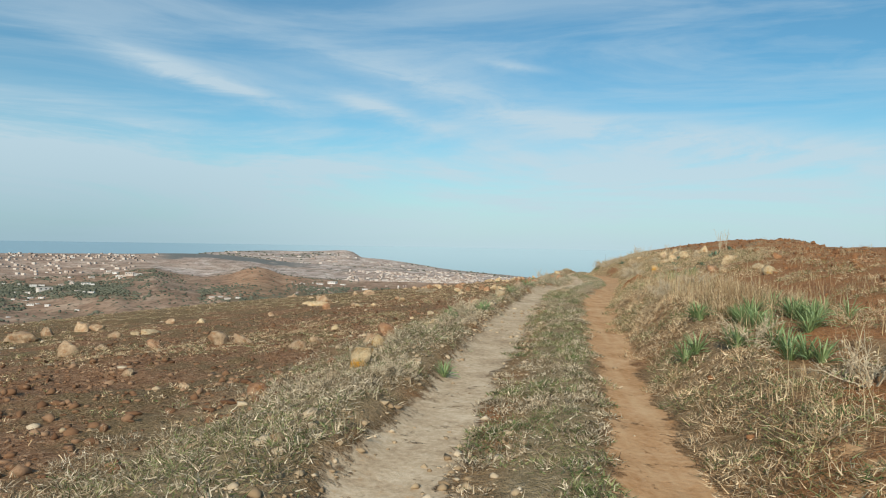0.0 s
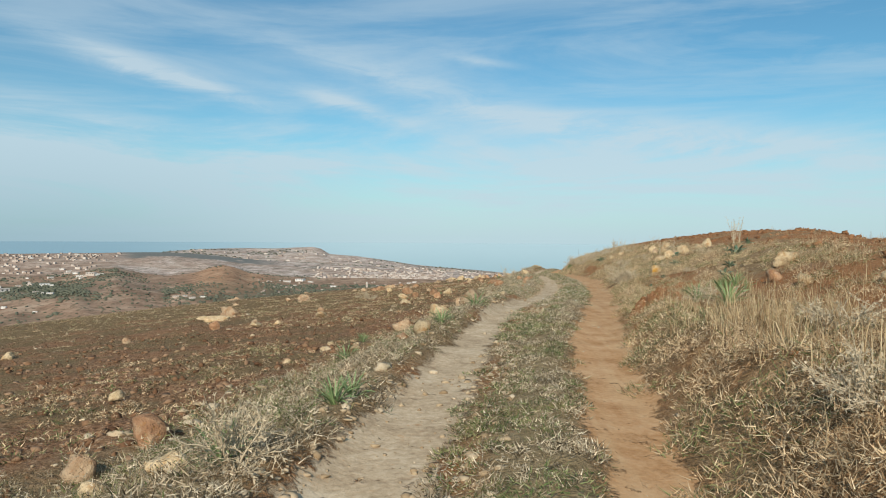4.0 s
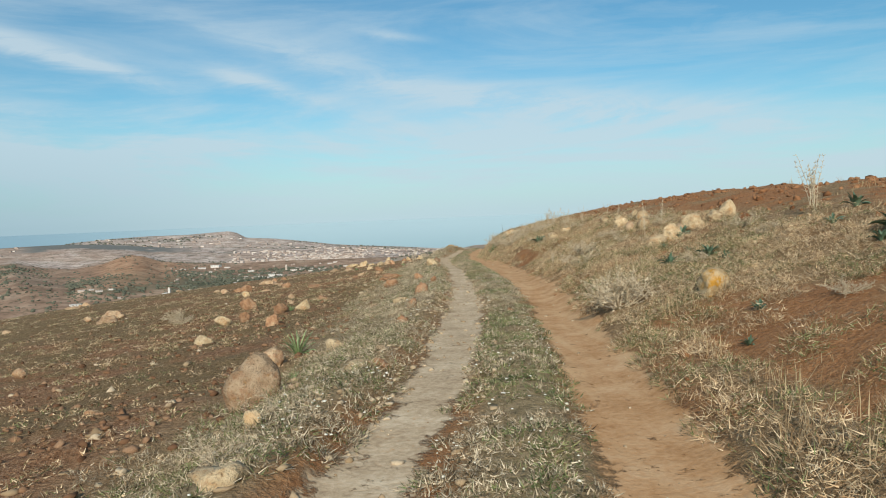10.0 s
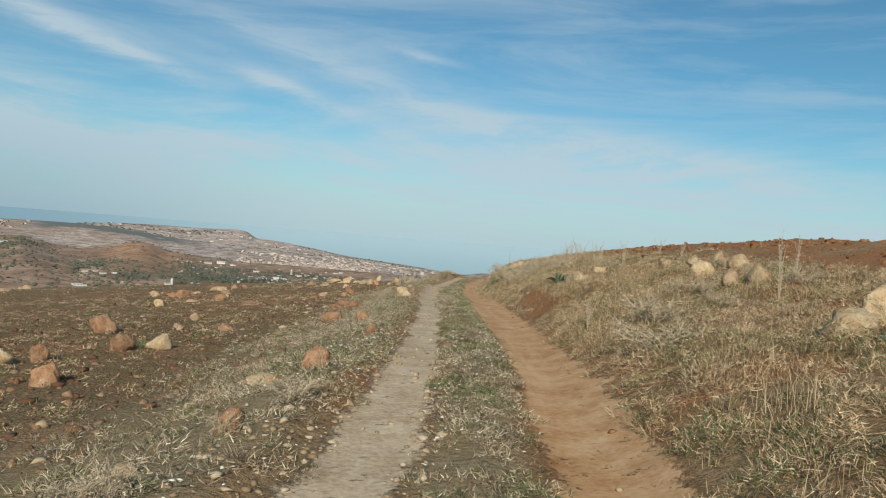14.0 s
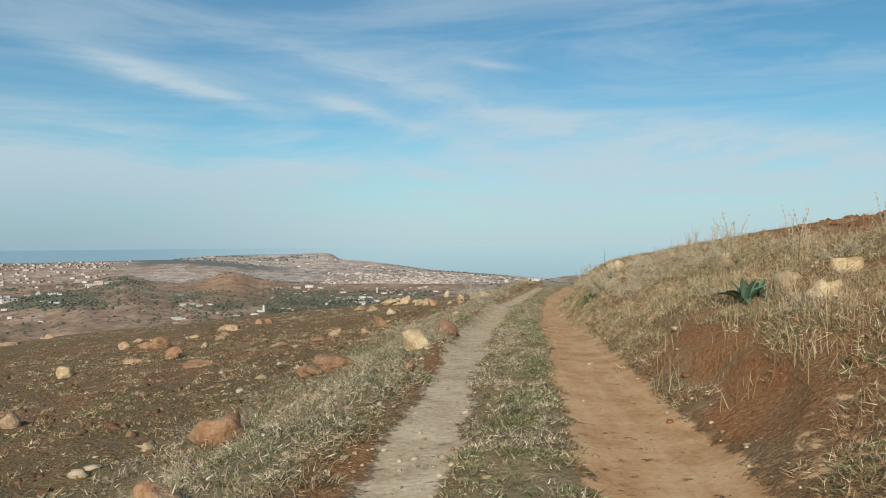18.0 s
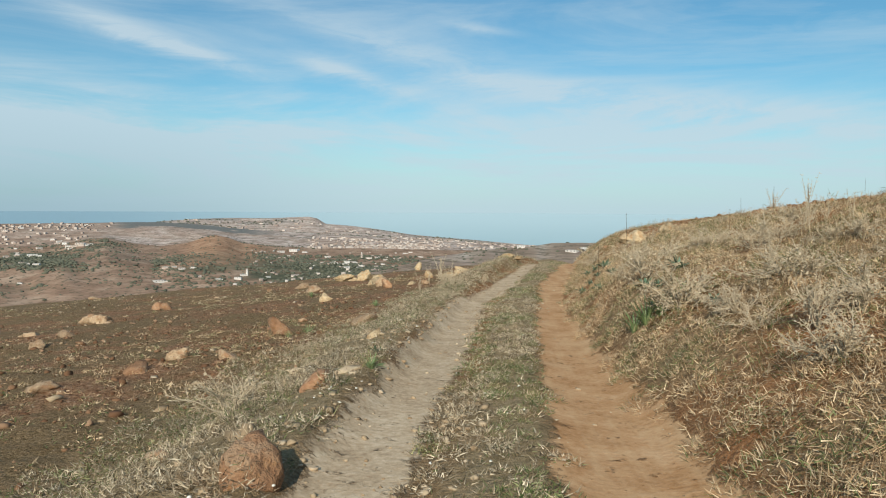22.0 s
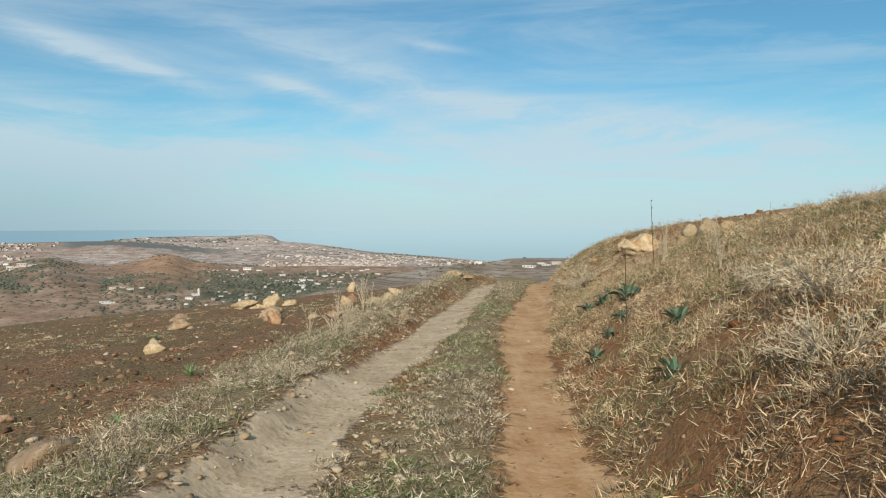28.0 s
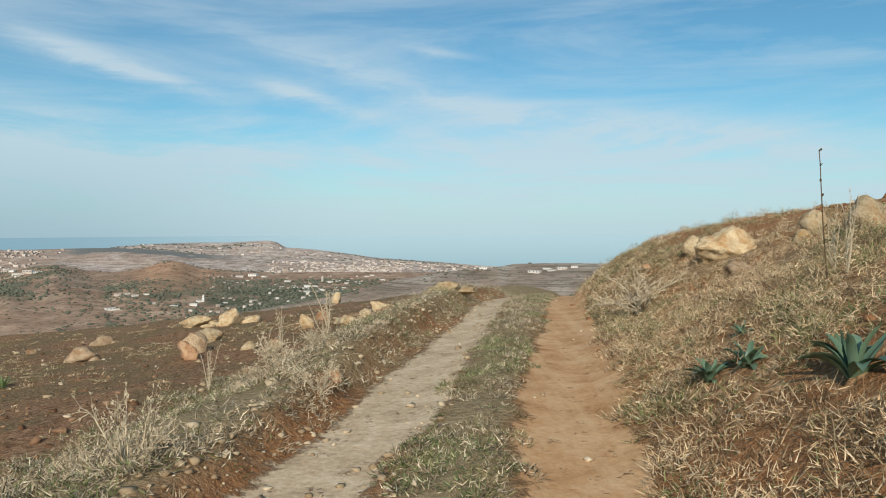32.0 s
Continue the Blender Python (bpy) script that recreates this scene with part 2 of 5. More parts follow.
# crest lines far off, as bearings and heights in degrees
SIDE_A = [-60, -40, -27, -25.5, -23.2, -20.4, -17.5, -15.8, -14.5, -13.9, -13.2, -11, -8.8, -6.5, -4.2, -1.5, 2.7, 6, 14, 60]
HIGH_A = [-1.9, -1.8, -1.5, -1.13, -0.98, -0.88, -0.9, -0.82, -0.78, -0.92, -1.34, -1.5, -1.8, -2.16, -2.38, -2.57, -2.94, -3.1, -3.3, -3.5]
SIDE_B = [-60, -37.5, -34, -29, -27.3, -25.5, -23.5, -20, -15, -8, 0, 10, 60]
HIGH_B = [-1.4, -1.28, -1.27, -1.24, -1.2, -1.21, -1.36, -1.75, -2.05, -2.45, -2.95, -3.3, -3.5]
SIDE_C = [-60, -42, -36, -32.6, -30.9, -29.2, -27.4, -25.5, -23.6, -22.4, -21.6, -20.8, -19.6, -17.5, -14, -10, -4, 4, 60]
HIGH_C = [-3.3, -3.2, -3.0, -2.8, -2.46, -2.3, -2.75, -3.0, -2.76, -2.36, -2.2, -2.34, -2.84, -3.1, -3.3, -3.3, -3.4, -3.5, -3.6]
SIDE_E = [-60, -20, -15.4, -11, -7.9, -4.2, -0.5, 3.1, 5, 7.3, 11.3, 16, 24, 60]
HIGH_E = [-7.5, -6.9, -6.1, -5.45, -4.9, -3.9, -3.36, -3.03, -2.72, -2.65, -2.62, -2.6, -2.4, -2.4]
FAR_R = [40, 100, 320, 900, 1250, 1700, 2100, 2350, 2600, 3000, 3400, 3750, 4200, 4600, 4900]


def valley(side, r):
    """Height of the far land by bearing in degrees and distance."""
    a, b, c, e = (np.interp(side, s, h) for s, h in ((SIDE_A, HIGH_A), (SIDE_B, HIGH_B), (SIDE_C, HIGH_C), (SIDE_E, HIGH_E)))
    wob = SHAPES.rough(side * 0.35 + 40, r * 0.004, 4)
    knots = [0 * a - 9, 0 * a - 13, 0 * a - 12, e, np.minimum(e - 0.25, -4.9), np.minimum(c - 1.5, -4.2) + 0.25 * wob, c - 0.75, c, np.minimum(c - 0.1, b - 0.9),
             b - 0.45, b, np.minimum(b - 0.06, a - 0.42), a, a - 0.9, a - 4.0]
    high = np.zeros_like(side)
    for k in range(len(FAR_R) - 1):
        lo, hi = FAR_R[k], FAR_R[k + 1]
        inside = (r >= lo) & (r <= hi)
        f = (r - lo) / (hi - lo)
        high = np.where(inside, knots[k] * (1 - f) + knots[k + 1] * f, high)
    z = r * np.tan(np.radians(high))
    return z + wob * np.clip(r * 0.006, 0, 9) * smooth(r, 300, 900) * (1 - 0.75 * np.isin(r, FAR_R))


def sheet(name, verts, faces, attrs=None, material_index=None):
    """A mesh from arrays of places and of four corners a face."""
    mesh = bpy.data.meshes.new(name)
    verts, faces = np.asarray(verts, np.float32), np.asarray(faces, np.int32)
    k = faces.shape[1]
    mesh.vertices.add(len(verts))
    mesh.vertices.foreach_set("co", verts.ravel())
    mesh.loops.add(faces.size)
    mesh.loops.foreach_set("vertex_index", faces.ravel())
    mesh.polygons.add(len(faces))
    mesh.polygons.foreach_set("loop_start", np.arange(0, faces.size, k, dtype=np.int32))
    if material_index is not None:
        mesh.polygons.foreach_set("material_index", np.asarray(material_index, np.int32))
    for key, value in (attrs or {}).items():
        mesh.attributes.new(key, "FLOAT", "POINT").data.foreach_set("value", np.asarray(value, np.float32))
    mesh.update(calc_edges=True)
    return mesh


def lattice(nu, nv, first=0):
    i, j = np.meshgrid(np.arange(nu - 1), np.arange(nv - 1), indexing="ij")
    a = (first + i * nv + j).ravel()
    return np.stack([a, a + nv, a + nv + 1, a + 1], 1)


def steps(start, end, first, growth):
    out, d = [start], first
    while out[-1] < end:
        out.append(out[-1] + d)
        d *= growth
    return out

# ---- materials of the ground ----
def paint_hill(n, where):
    left, right, field, strip = (n.attr(k)[2] for k in ("left_rut", "right_rut", "ploughed", "strip"))
    big, mid, small = n.noise(where, 0.35, 4), n.noise(where, 2.6, 5, 0.6), n.noise(where, 22.0, 4, 0.65)
    grit = n.noise(where, 75.0, 2, 0.6)
    tuft, speck = n.noise(where, 7.5, 5, 0.7), n.noise(where, 34.0, 4, 0.7)
    bank = n.ramp(n.math("ADD", n.math("MULTIPLY", tuft, 0.55), n.math("MULTIPLY", speck, 0.45)),
                  (0.36, (0.14, 0.085, 0.043)), (0.46, (0.26, 0.168, 0.085)), (0.56, (0.38, 0.265, 0.145)), (0.66, (0.49, 0.375, 0.23)))
    bank = n.mix(n.span(n.noise(where, 1.4, 5, 0.65), 0.5, 0.66, 0.0, 0.35), bank, n.ramp(speck, (0.35, (0.16, 0.12, 0.058)), (0.65, (0.34, 0.26, 0.14))))
    soil = n.ramp(small, (0.3, (0.25, 0.105, 0.042)), (0.55, (0.39, 0.18, 0.075)), (0.75, (0.50, 0.26, 0.12)))
    bank = n.mix(n.math("MAXIMUM", n.span(big, 0.45, 0.6, 0.0, 0.85), n.attr("bare")[2]), bank, soil)
    clod = n.noise(where, 11.0, 5, 0.72)
    red = n.ramp(n.math("ADD", n.math("MULTIPLY", clod, 0.55), n.math("MULTIPLY", speck, 0.45)),
                 (0.36, (0.05, 0.026, 0.014)), (0.45, (0.2, 0.1, 0.05)), (0.54, (0.35, 0.195, 0.105)), (0.64, (0.54, 0.375, 0.24)))
    weed = n.ramp(speck, (0.34, (0.055, 0.045, 0.021)), (0.48, (0.17, 0.125, 0.06)), (0.6, (0.28, 0.205, 0.108)), (0.68, (0.43, 0.33, 0.195)))
    place = n.make("ShaderNodeSeparateXYZ", Vector=where).outputs
    mossy = n.math("ADD", n.math("MULTIPLY", n.span(place[1], 28.0, 44.0, 0.0, 0.06), n.span(place[1], 50.0, 60.0, 1.0, 0.3)), n.span(place[0], -7.0, -20.0, 0.0, 0.09))
    red = n.mix(n.span(n.math("ADD", mossy, n.noise(where, 0.45, 6, 0.7)), 0.44, 0.58, 0.0, 0.8), red, weed)
    colour = n.mix(field, bank, red)
    mat = n.ramp(n.math("ADD", n.math("MULTIPLY", small, 0.5), n.math("MULTIPLY", tuft, 0.5)), (0.32, (0.15, 0.115, 0.06)), (0.5, (0.31, 0.235, 0.13)), (0.7, (0.47, 0.375, 0.235)))
    colour = n.mix(strip, colour, mat)
    edge = n.math("MULTIPLY", n.math("SUBTRACT", n.math("ADD", n.math("MULTIPLY", tuft, 0.65), n.math("MULTIPLY", speck, 0.35)), 0.5), 3.4)
    left, right = n.span(n.math("ADD", left, edge), 0.2, 0.75), n.span(n.math("ADD", right, edge), 0.2, 0.75)
    pale = n.ramp(n.math("ADD", n.math("MULTIPLY", small, 0.5), n.math("MULTIPLY", mid, 0.5)), (0.36, (0.36, 0.262, 0.165)), (0.5, (0.535, 0.41, 0.27)), (0.64, (0.69, 0.565, 0.4)))
    colour = n.mix(left, colour, pale)
    rust = n.ramp(n.math("ADD", n.math("MULTIPLY", mid, 0.6), n.math("MULTIPLY", small, 0.4)),
                  (0.36, (0.38, 0.2, 0.085)), (0.5, (0.52, 0.305, 0.15)), (0.66, (0.62, 0.41, 0.235)))
    rust = n.mix(n.span(n.noise(n.scaled(where, 5.0, 0.5, 1), 1.0, 4, 0.6), 0.45, 0.7, 0.0, 0.5), rust, (0.64, 0.44, 0.25))
    colour = n.mix(right, colour, rust)
    worn = n.math("MAXIMUM", n.math("MULTIPLY", left, 0.2), right)
    rest = n.math("SUBTRACT", 1.0, n.math("MULTIPLY", worn, 0.45))
    colour = n.mix(n.math("MULTIPLY", rest, n.span(grit, 0.58, 0.72, 0.0, 0.6)), colour, (0.52, 0.42, 0.3))
    colour = n.mix(n.math("MULTIPLY", rest, n.span(grit, 0.38, 0.25, 0.0, 0.4)), colour, (0.09, 0.055, 0.03))
    rest = n.math("SUBTRACT", 1.0, n.math("MULTIPLY", n.math("MAXIMUM", left, right), 0.86))
    height = n.math("MULTIPLY", rest, n.math("ADD", n.math("MULTIPLY", clod, 1.1), n.math("ADD", n.math("MULTIPLY", small, 0.4), n.math("MULTIPLY", grit, 0.2))))
    return {"colour": colour, "rough": 0.95, "height": height, "bump": 1.0, "depth": 0.048, "spec": 0.12}


def paint_valley(n, where):
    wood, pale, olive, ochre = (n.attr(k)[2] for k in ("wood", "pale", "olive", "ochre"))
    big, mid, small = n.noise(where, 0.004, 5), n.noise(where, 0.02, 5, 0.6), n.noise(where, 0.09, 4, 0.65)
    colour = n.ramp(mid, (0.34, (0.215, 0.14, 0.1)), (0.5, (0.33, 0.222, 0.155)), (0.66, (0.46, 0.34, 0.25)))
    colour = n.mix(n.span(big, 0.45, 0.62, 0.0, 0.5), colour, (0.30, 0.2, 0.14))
    # Pale ground; on the far headland distance haze is painted into this colour too.
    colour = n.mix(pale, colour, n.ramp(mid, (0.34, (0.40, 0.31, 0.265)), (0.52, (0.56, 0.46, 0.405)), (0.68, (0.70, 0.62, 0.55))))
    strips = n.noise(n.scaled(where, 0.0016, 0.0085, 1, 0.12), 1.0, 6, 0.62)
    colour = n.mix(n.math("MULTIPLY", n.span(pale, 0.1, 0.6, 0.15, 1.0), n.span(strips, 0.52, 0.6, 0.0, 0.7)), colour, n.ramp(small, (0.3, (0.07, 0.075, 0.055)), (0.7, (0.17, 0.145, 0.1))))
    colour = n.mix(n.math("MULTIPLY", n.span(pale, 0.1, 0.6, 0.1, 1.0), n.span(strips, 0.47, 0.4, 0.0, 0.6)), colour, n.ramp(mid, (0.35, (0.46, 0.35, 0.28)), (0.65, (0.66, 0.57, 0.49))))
    colour = n.mix(ochre, colour, n.ramp(mid, (0.35, (0.33, 0.185, 0.11)), (0.5, (0.44, 0.26, 0.155)), (0.65, (0.5, 0.32, 0.2))))
    scrub = n.math("MULTIPLY", n.span(small, 0.54, 0.62), 0.62)
    colour = n.mix(scrub, colour, (0.085, 0.085, 0.055))
    colour = n.mix(olive, colour, n.ramp(small, (0.32, (0.055, 0.068, 0.048)), (0.55, (0.11, 0.115, 0.075)), (0.72, (0.24, 0.19, 0.13))))
    # Far woods held to a pale grey-blue: haze put into their colour.
    colour = n.mix(wood, colour, n.ramp(small, (0.3, (0.14, 0.15, 0.145)), (0.7, (0.22, 0.22, 0.2))))
    return {"colour": colour, "rough": 1.0, "spec": 0.05}


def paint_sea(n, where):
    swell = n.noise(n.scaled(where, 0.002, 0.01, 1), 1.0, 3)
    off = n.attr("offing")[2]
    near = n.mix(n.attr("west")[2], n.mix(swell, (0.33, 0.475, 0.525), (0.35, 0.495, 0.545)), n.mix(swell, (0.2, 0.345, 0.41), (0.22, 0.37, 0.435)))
    # Paler outwards and away from the west: sea haze painted into the colour.
    hazed_sea = n.mix(n.attr("west")[2], (0.405, 0.55, 0.6), (0.24, 0.375, 0.455))
    return {"colour": n.mix(n.span(off, 0.45, 1.0), near, hazed_sea), "rough": 0.6, "spec": 0.3}


HILL, VALLEY, SEA = material("red_soil", paint_hill), material("hazed_far_soil", paint_valley), material("sea", paint_sea)


# edges of the two ruts along the track
RUT_Y = [0, 10, 16, 19.5, 24, 30, 34, 42, 46, 51, 55, 58, 61, 63, 67, 75]
LEFT_OUT = [-1.15, -1.19, -1.06, -1.3, -0.97, -1.0, -0.98, -1.02, -1.16, -1.22, -1.27, -1.38, -1.07, -0.95, -0.8, -0.9]
LEFT_IN = [-0.55, -0.59, -0.61, -0.84, -0.45, -0.33, -0.41, -0.47, -0.61, -0.62, -0.6, -0.74, -0.47, -0.28, -0.18, -0.3]
RIGHT_IN = [0.3, 0.32, 0.28, 0.32, 0.37, 0.43, 0.45, 0.23, 0.27, 0.25, 0.28, 0.31, 0.38, 0.23, 0.55, 0.45]
RIGHT_OUT = [0.75, 0.79, 1.0, 0.97, 1.07, 1.16, 1.25, 1.18, 1.15, 1.0, 1.0, 0.87, 0.93, 1.07, 1.3, 1.1]


def rut(y, inner, outer):
    """Middle and half width of a rut."""
    a, b = glide(y, RUT_Y, inner), glide(y, RUT_Y, outer)
    return (a + b) / 2, np.abs(a - b) / 2


def bare_ground(u, y):
    """Where the bank is scraped down to the red earth."""
    a = smooth(y, 17.0, 17.8) * (1 - smooth(y, 19.8, 20.8)) * smooth(u, 1.6, 2.0) * (1 - smooth(u, 3.2, 4.4))
    a = np.maximum(a, 0.8 * smooth(y, 67.5, 69.5) * (1 - smooth(y, 74, 77)) * smooth(u, 2.2, 3.2))
    a = np.maximum(a, 0.95 * smooth(u, 2.4, 3.2) * (1 - smooth(y, 16.5, 20.5)))
    a = np.maximum(a, 0.92 * smooth(y, 14.4, 15.2) * (1 - smooth(y, 17.2, 17.9)) * smooth(u, 1.6, 1.9))
    a = np.maximum(a, 0.9 * smooth(u, 1.3, 1.8) * (1 - smooth(y, 6.3, 8.0)))
    a = np.maximum(a, 0.8 * smooth(y, 21.8, 22.8) * (1 - smooth(y, 24.8, 26)) * smooth(u, 1.3, 1.7) * (1 - smooth(u, 2.6, 3.4)))
    return np.maximum(a, smooth(y, 39, 40.5) * (1 - smooth(y, 43.6, 45)) * smooth(u, 1.1, 1.3) * (1 - smooth(u, 1.7, 2.3)))


def hump(side, r):
    """The bare ochre hill in the middle of the valley."""
    return np.exp(-((side + 21.0) / 3.0) ** 4) * smooth(r, 1500, 1750) * (1 - smooth(r, 2350, 2450))


def build_ground():
    us = sorted(set([-v for v in steps(3.6, 78, 0.085, 1.06)] + list(np.arange(-3.6, 5.2, 0.075)) + steps(5.2, 60, 0.09, 1.07)))
    ys = steps(-16, -0.01, 0.5, 0.97) + list(np.arange(0, 62, 0.125)) + list(np.arange(62, 80, 0.22)) + steps(80, 138, 0.3, 1.05)
    us, ys = np.array(us), np.array(sorted(set(ys)))
    u, y = np.meshgrid(us, ys, indexing="ij")
    x = track_x(y) + u
    z = land(x, y)
    ragged = 0.16 * CLODS.rough(x * 1.9, y * 1.9, 3) + 0.1 * LUMPS.rough(x * 0.7, y * 0.7, 2)
    at, half = rut(y, LEFT_IN, LEFT_OUT)
    left = 1 - smooth(np.abs(u - at) - half + ragged * 0.7, -0.1, 0.12)
    at, half = rut(y, RIGHT_IN, RIGHT_OUT)
    right = 1 - smooth(np.abs(u - at) - half + ragged * 0.7, -0.1, 0.12)
    bare = smooth(LUMPS.rough(x * 0.25 + 50, y * 0.16, 2), 0.1, 0.32) * smooth(u, 0.9, 1.2) * (1 - smooth(u, 1.5, 2.8))
    right = np.maximum(right, bare * 0.55)
    scar, scraped = bare_ground(u, y), 0.85 * smooth(u, 2.4, 3.2) * (1 - smooth(y, 16.5, 20.5))
    scar = np.maximum(scar, smooth(u - 1.2 * smooth(y, 14, 28), 3.6, 5.2) * 0.95)
    scar = np.maximum(scar * smooth(CLODS.rough(x * 1.1, y * 1.1, 3), -0.25, 0.1), scraped)
    strip = smooth(-np.abs(u), -0.5, -0.2) + smooth(-u, 1.1, 1.5) * (1 - smooth(-u, 2.6, 4.2))
    near = {"left_rut": left, "right_rut": right, "strip": np.clip(strip, 0, 1) * (1 - left) * (1 - right), "ploughed": smooth(-u, 2.2, 3.4), "bare": scar}
    sides = np.radians(np.array(sorted(set(list(np.arange(-48, 30, 0.22)) + list(np.arange(30, 312, 6.0))))) )
    rs = np.array(sorted(set([40, 70, 100, 160, 240, 320, 450, 600, 750] + list(np.arange(900, 4910, 50)) + FAR_R)))
    s, r = np.meshgrid(sides, rs, indexing="ij")
    deg = np.degrees(s)
    ahead = np.where(deg > 180, deg - 360, deg)
    vz = valley(np.clip(ahead, -60, 60), r)
    vx, vy = 2 + r * np.sin(s), 28 + r * np.cos(s)
    e = np.interp(ahead, SIDE_E, HIGH_E)
    blotch = SHAPES.rough(vx * 0.006, vy * 0.006, 4)
    band = SHAPES.rough(ahead * 0.22, r * 0.016, 4, 0.6)
    wood = smooth(r, 2960, 3060) * (1 - smooth(r, 3400, 3480)) * smooth(ahead, -29.5, -27.5) * (1 - smooth(ahead, -20, -16)) * smooth(np.interp(r, [3000, 3400], [-0.3, 0.3]) + blotch, -0.1, 0.05)
    wood = np.maximum(wood, smooth(band, 0.08, 0.2) * smooth(r, 3450, 3600) * 0.5)
    # Pale soil beyond 2450 m, with distance haze put into its colour.
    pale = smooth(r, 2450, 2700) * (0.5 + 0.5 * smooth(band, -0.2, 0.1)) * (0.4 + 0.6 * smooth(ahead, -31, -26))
    olive = smooth(r, 1150, 1260) * (1 - smooth(r, 1850, 2100)) * smooth(blotch + 0.1, -0.05, 0.2) * smooth(ahead, -30, -22)
    olive = np.maximum(olive, smooth(-ahead, 30, 33) * smooth(r, 1450, 1600) * (1 - smooth(r, 2150, 2350)) * smooth(blotch + 0.08, -0.1, 0.1))
    olive = np.maximum(olive, 0.3 * smooth(r, 300, 500) * (1 - smooth(r, 920, 1000)))
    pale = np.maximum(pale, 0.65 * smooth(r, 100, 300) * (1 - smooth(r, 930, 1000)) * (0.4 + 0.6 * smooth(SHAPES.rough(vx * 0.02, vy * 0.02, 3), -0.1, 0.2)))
    # Headland past 3500 m paled further, as painted haze.
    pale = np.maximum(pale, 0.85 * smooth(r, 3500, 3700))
    ochre = 0.7 * hump(ahead, r)
    olive = olive * (1 - 0.9 * ochre)
    n1 = u.size
    verts = np.concatenate([np.stack([x, y, z], -1).reshape(-1, 3), np.stack([vx, vy, vz], -1).reshape(-1, 3)])
    faces = np.concatenate([lattice(*u.shape)[:, ::-1], lattice(*s.shape, first=n1)[:, ::-1]])
    attrs = {k: np.concatenate([v.ravel(), np.zeros(s.size)]) for k, v in near.items()}
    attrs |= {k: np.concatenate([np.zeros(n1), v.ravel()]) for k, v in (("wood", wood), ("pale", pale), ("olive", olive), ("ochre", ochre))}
    which = np.r_[np.zeros((u.shape[0] - 1) * (u.shape[1] - 1)), np.ones((s.shape[0] - 1) * (s.shape[1] - 1))]
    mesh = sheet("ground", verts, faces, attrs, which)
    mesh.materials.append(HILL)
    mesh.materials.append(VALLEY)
    mesh.polygons.foreach_set("use_smooth", np.ones(len(faces), bool))
    return tagged(new("ground", mesh), "red-brown hillside with a two-rut dirt track above a valley", "ground", kind="structure")


ground = build_ground()
s, r = np.meshgrid(np.radians(np.arange(-52, 53, 2.0)), np.linspace(3700.0, 4920, 9), indexing="ij")
sea_z = r * np.tan(np.radians(np.interp(r, [3700, 4200, 4920], [-4.6, -3.4, -0.42])))
# offing and west steer the haze painted into the sea's colour.
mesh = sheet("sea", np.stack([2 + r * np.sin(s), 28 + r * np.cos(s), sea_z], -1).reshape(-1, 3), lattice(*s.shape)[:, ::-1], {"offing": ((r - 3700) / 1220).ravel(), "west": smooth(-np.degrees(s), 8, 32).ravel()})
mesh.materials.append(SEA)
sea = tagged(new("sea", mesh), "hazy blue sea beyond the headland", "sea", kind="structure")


# ---- materials of stones and plants ----
def paint_stone(base, light, stain, amount):
    def paint(n, where):
        shift = n.make("ShaderNodeObjectInfo").outputs["Random"]
        move = n.make("ShaderNodeVectorMath")
        n.put(move.inputs[0], where)
        n.put(move.inputs[1], n.make("ShaderNodeCombineXYZ", X=n.math("MULTIPLY", shift, 37.0), Y=n.math("MULTIPLY", shift, 11.0), Z=0.0).outputs[0])
        at = move.outputs[0]
        big, mid, small = n.noise(at, 2.6, 4, 0.6), n.noise(at, 9.0, 5, 0.62), n.noise(at, 55.0, 3, 0.6)
        colour = n.mix(n.span(mid, 0.32, 0.68), base, light)
        colour = n.mix(n.span(n.noise(at, 5.5, 6, 0.7), 0.5, 0.6, 0.0, amount), colour, stain)
        colour = n.mix(n.span(n.noise(at, 17.0, 3, 0.6), 0.57, 0.68, 0.0, amount * 0.7), colour, (0.40, 0.2, 0.05))
        colour = n.mix(n.span(big, 0.5, 0.62, 0.0, 0.45), colour, light)
        colour = n.mix(n.span(small, 0.45, 0.28, 0.0, 0.7), colour, (0.09, 0.06, 0.035))
        tint = n.span(shift, 0.0, 1.0, 0.78, 1.16)
        colour = n.mix(1.0, colour, n.make("ShaderNodeCombineColor", Red=tint, Green=tint, Blue=tint).outputs[0], "MULTIPLY")
        height = n.math("ADD", n.math("MULTIPLY", mid, 1.0), n.math("MULTIPLY", small, 0.35))
        return {"colour": colour, "rough": 0.92, "height": height, "bump": 1.0, "depth": 0.045, "spec": 0.2}
    return paint


STONE = {"pale": material("cream_limestone", paint_stone((0.45, 0.335, 0.195), (0.64, 0.505, 0.32), (0.43, 0.23, 0.09), 0.65)),
         "tan": material("tan_stone", paint_stone((0.35, 0.235, 0.14), (0.54, 0.405, 0.265), (0.33, 0.16, 0.075), 0.6)),
         "rust": material("rusty_stone", paint_stone((0.29, 0.15, 0.08), (0.45, 0.265, 0.15), (0.5, 0.36, 0.23), 0.6)),
         "yellow": material("lichened_limestone", paint_stone((0.40, 0.29, 0.15), (0.58, 0.46, 0.29), (0.50, 0.25, 0.03), 0.95))}
STONE_WORDS = {"pale": "cream limestone boulder with rusty stains sunk in the soil", "tan": "tan weathered field stone half sunk in red soil",
               "rust": "rust-coloured rough stone lying on the hillside", "yellow": "pale limestone boulder with orange-yellow lichen",
               "soil": "crumbling mound of bare red earth beside the track"}


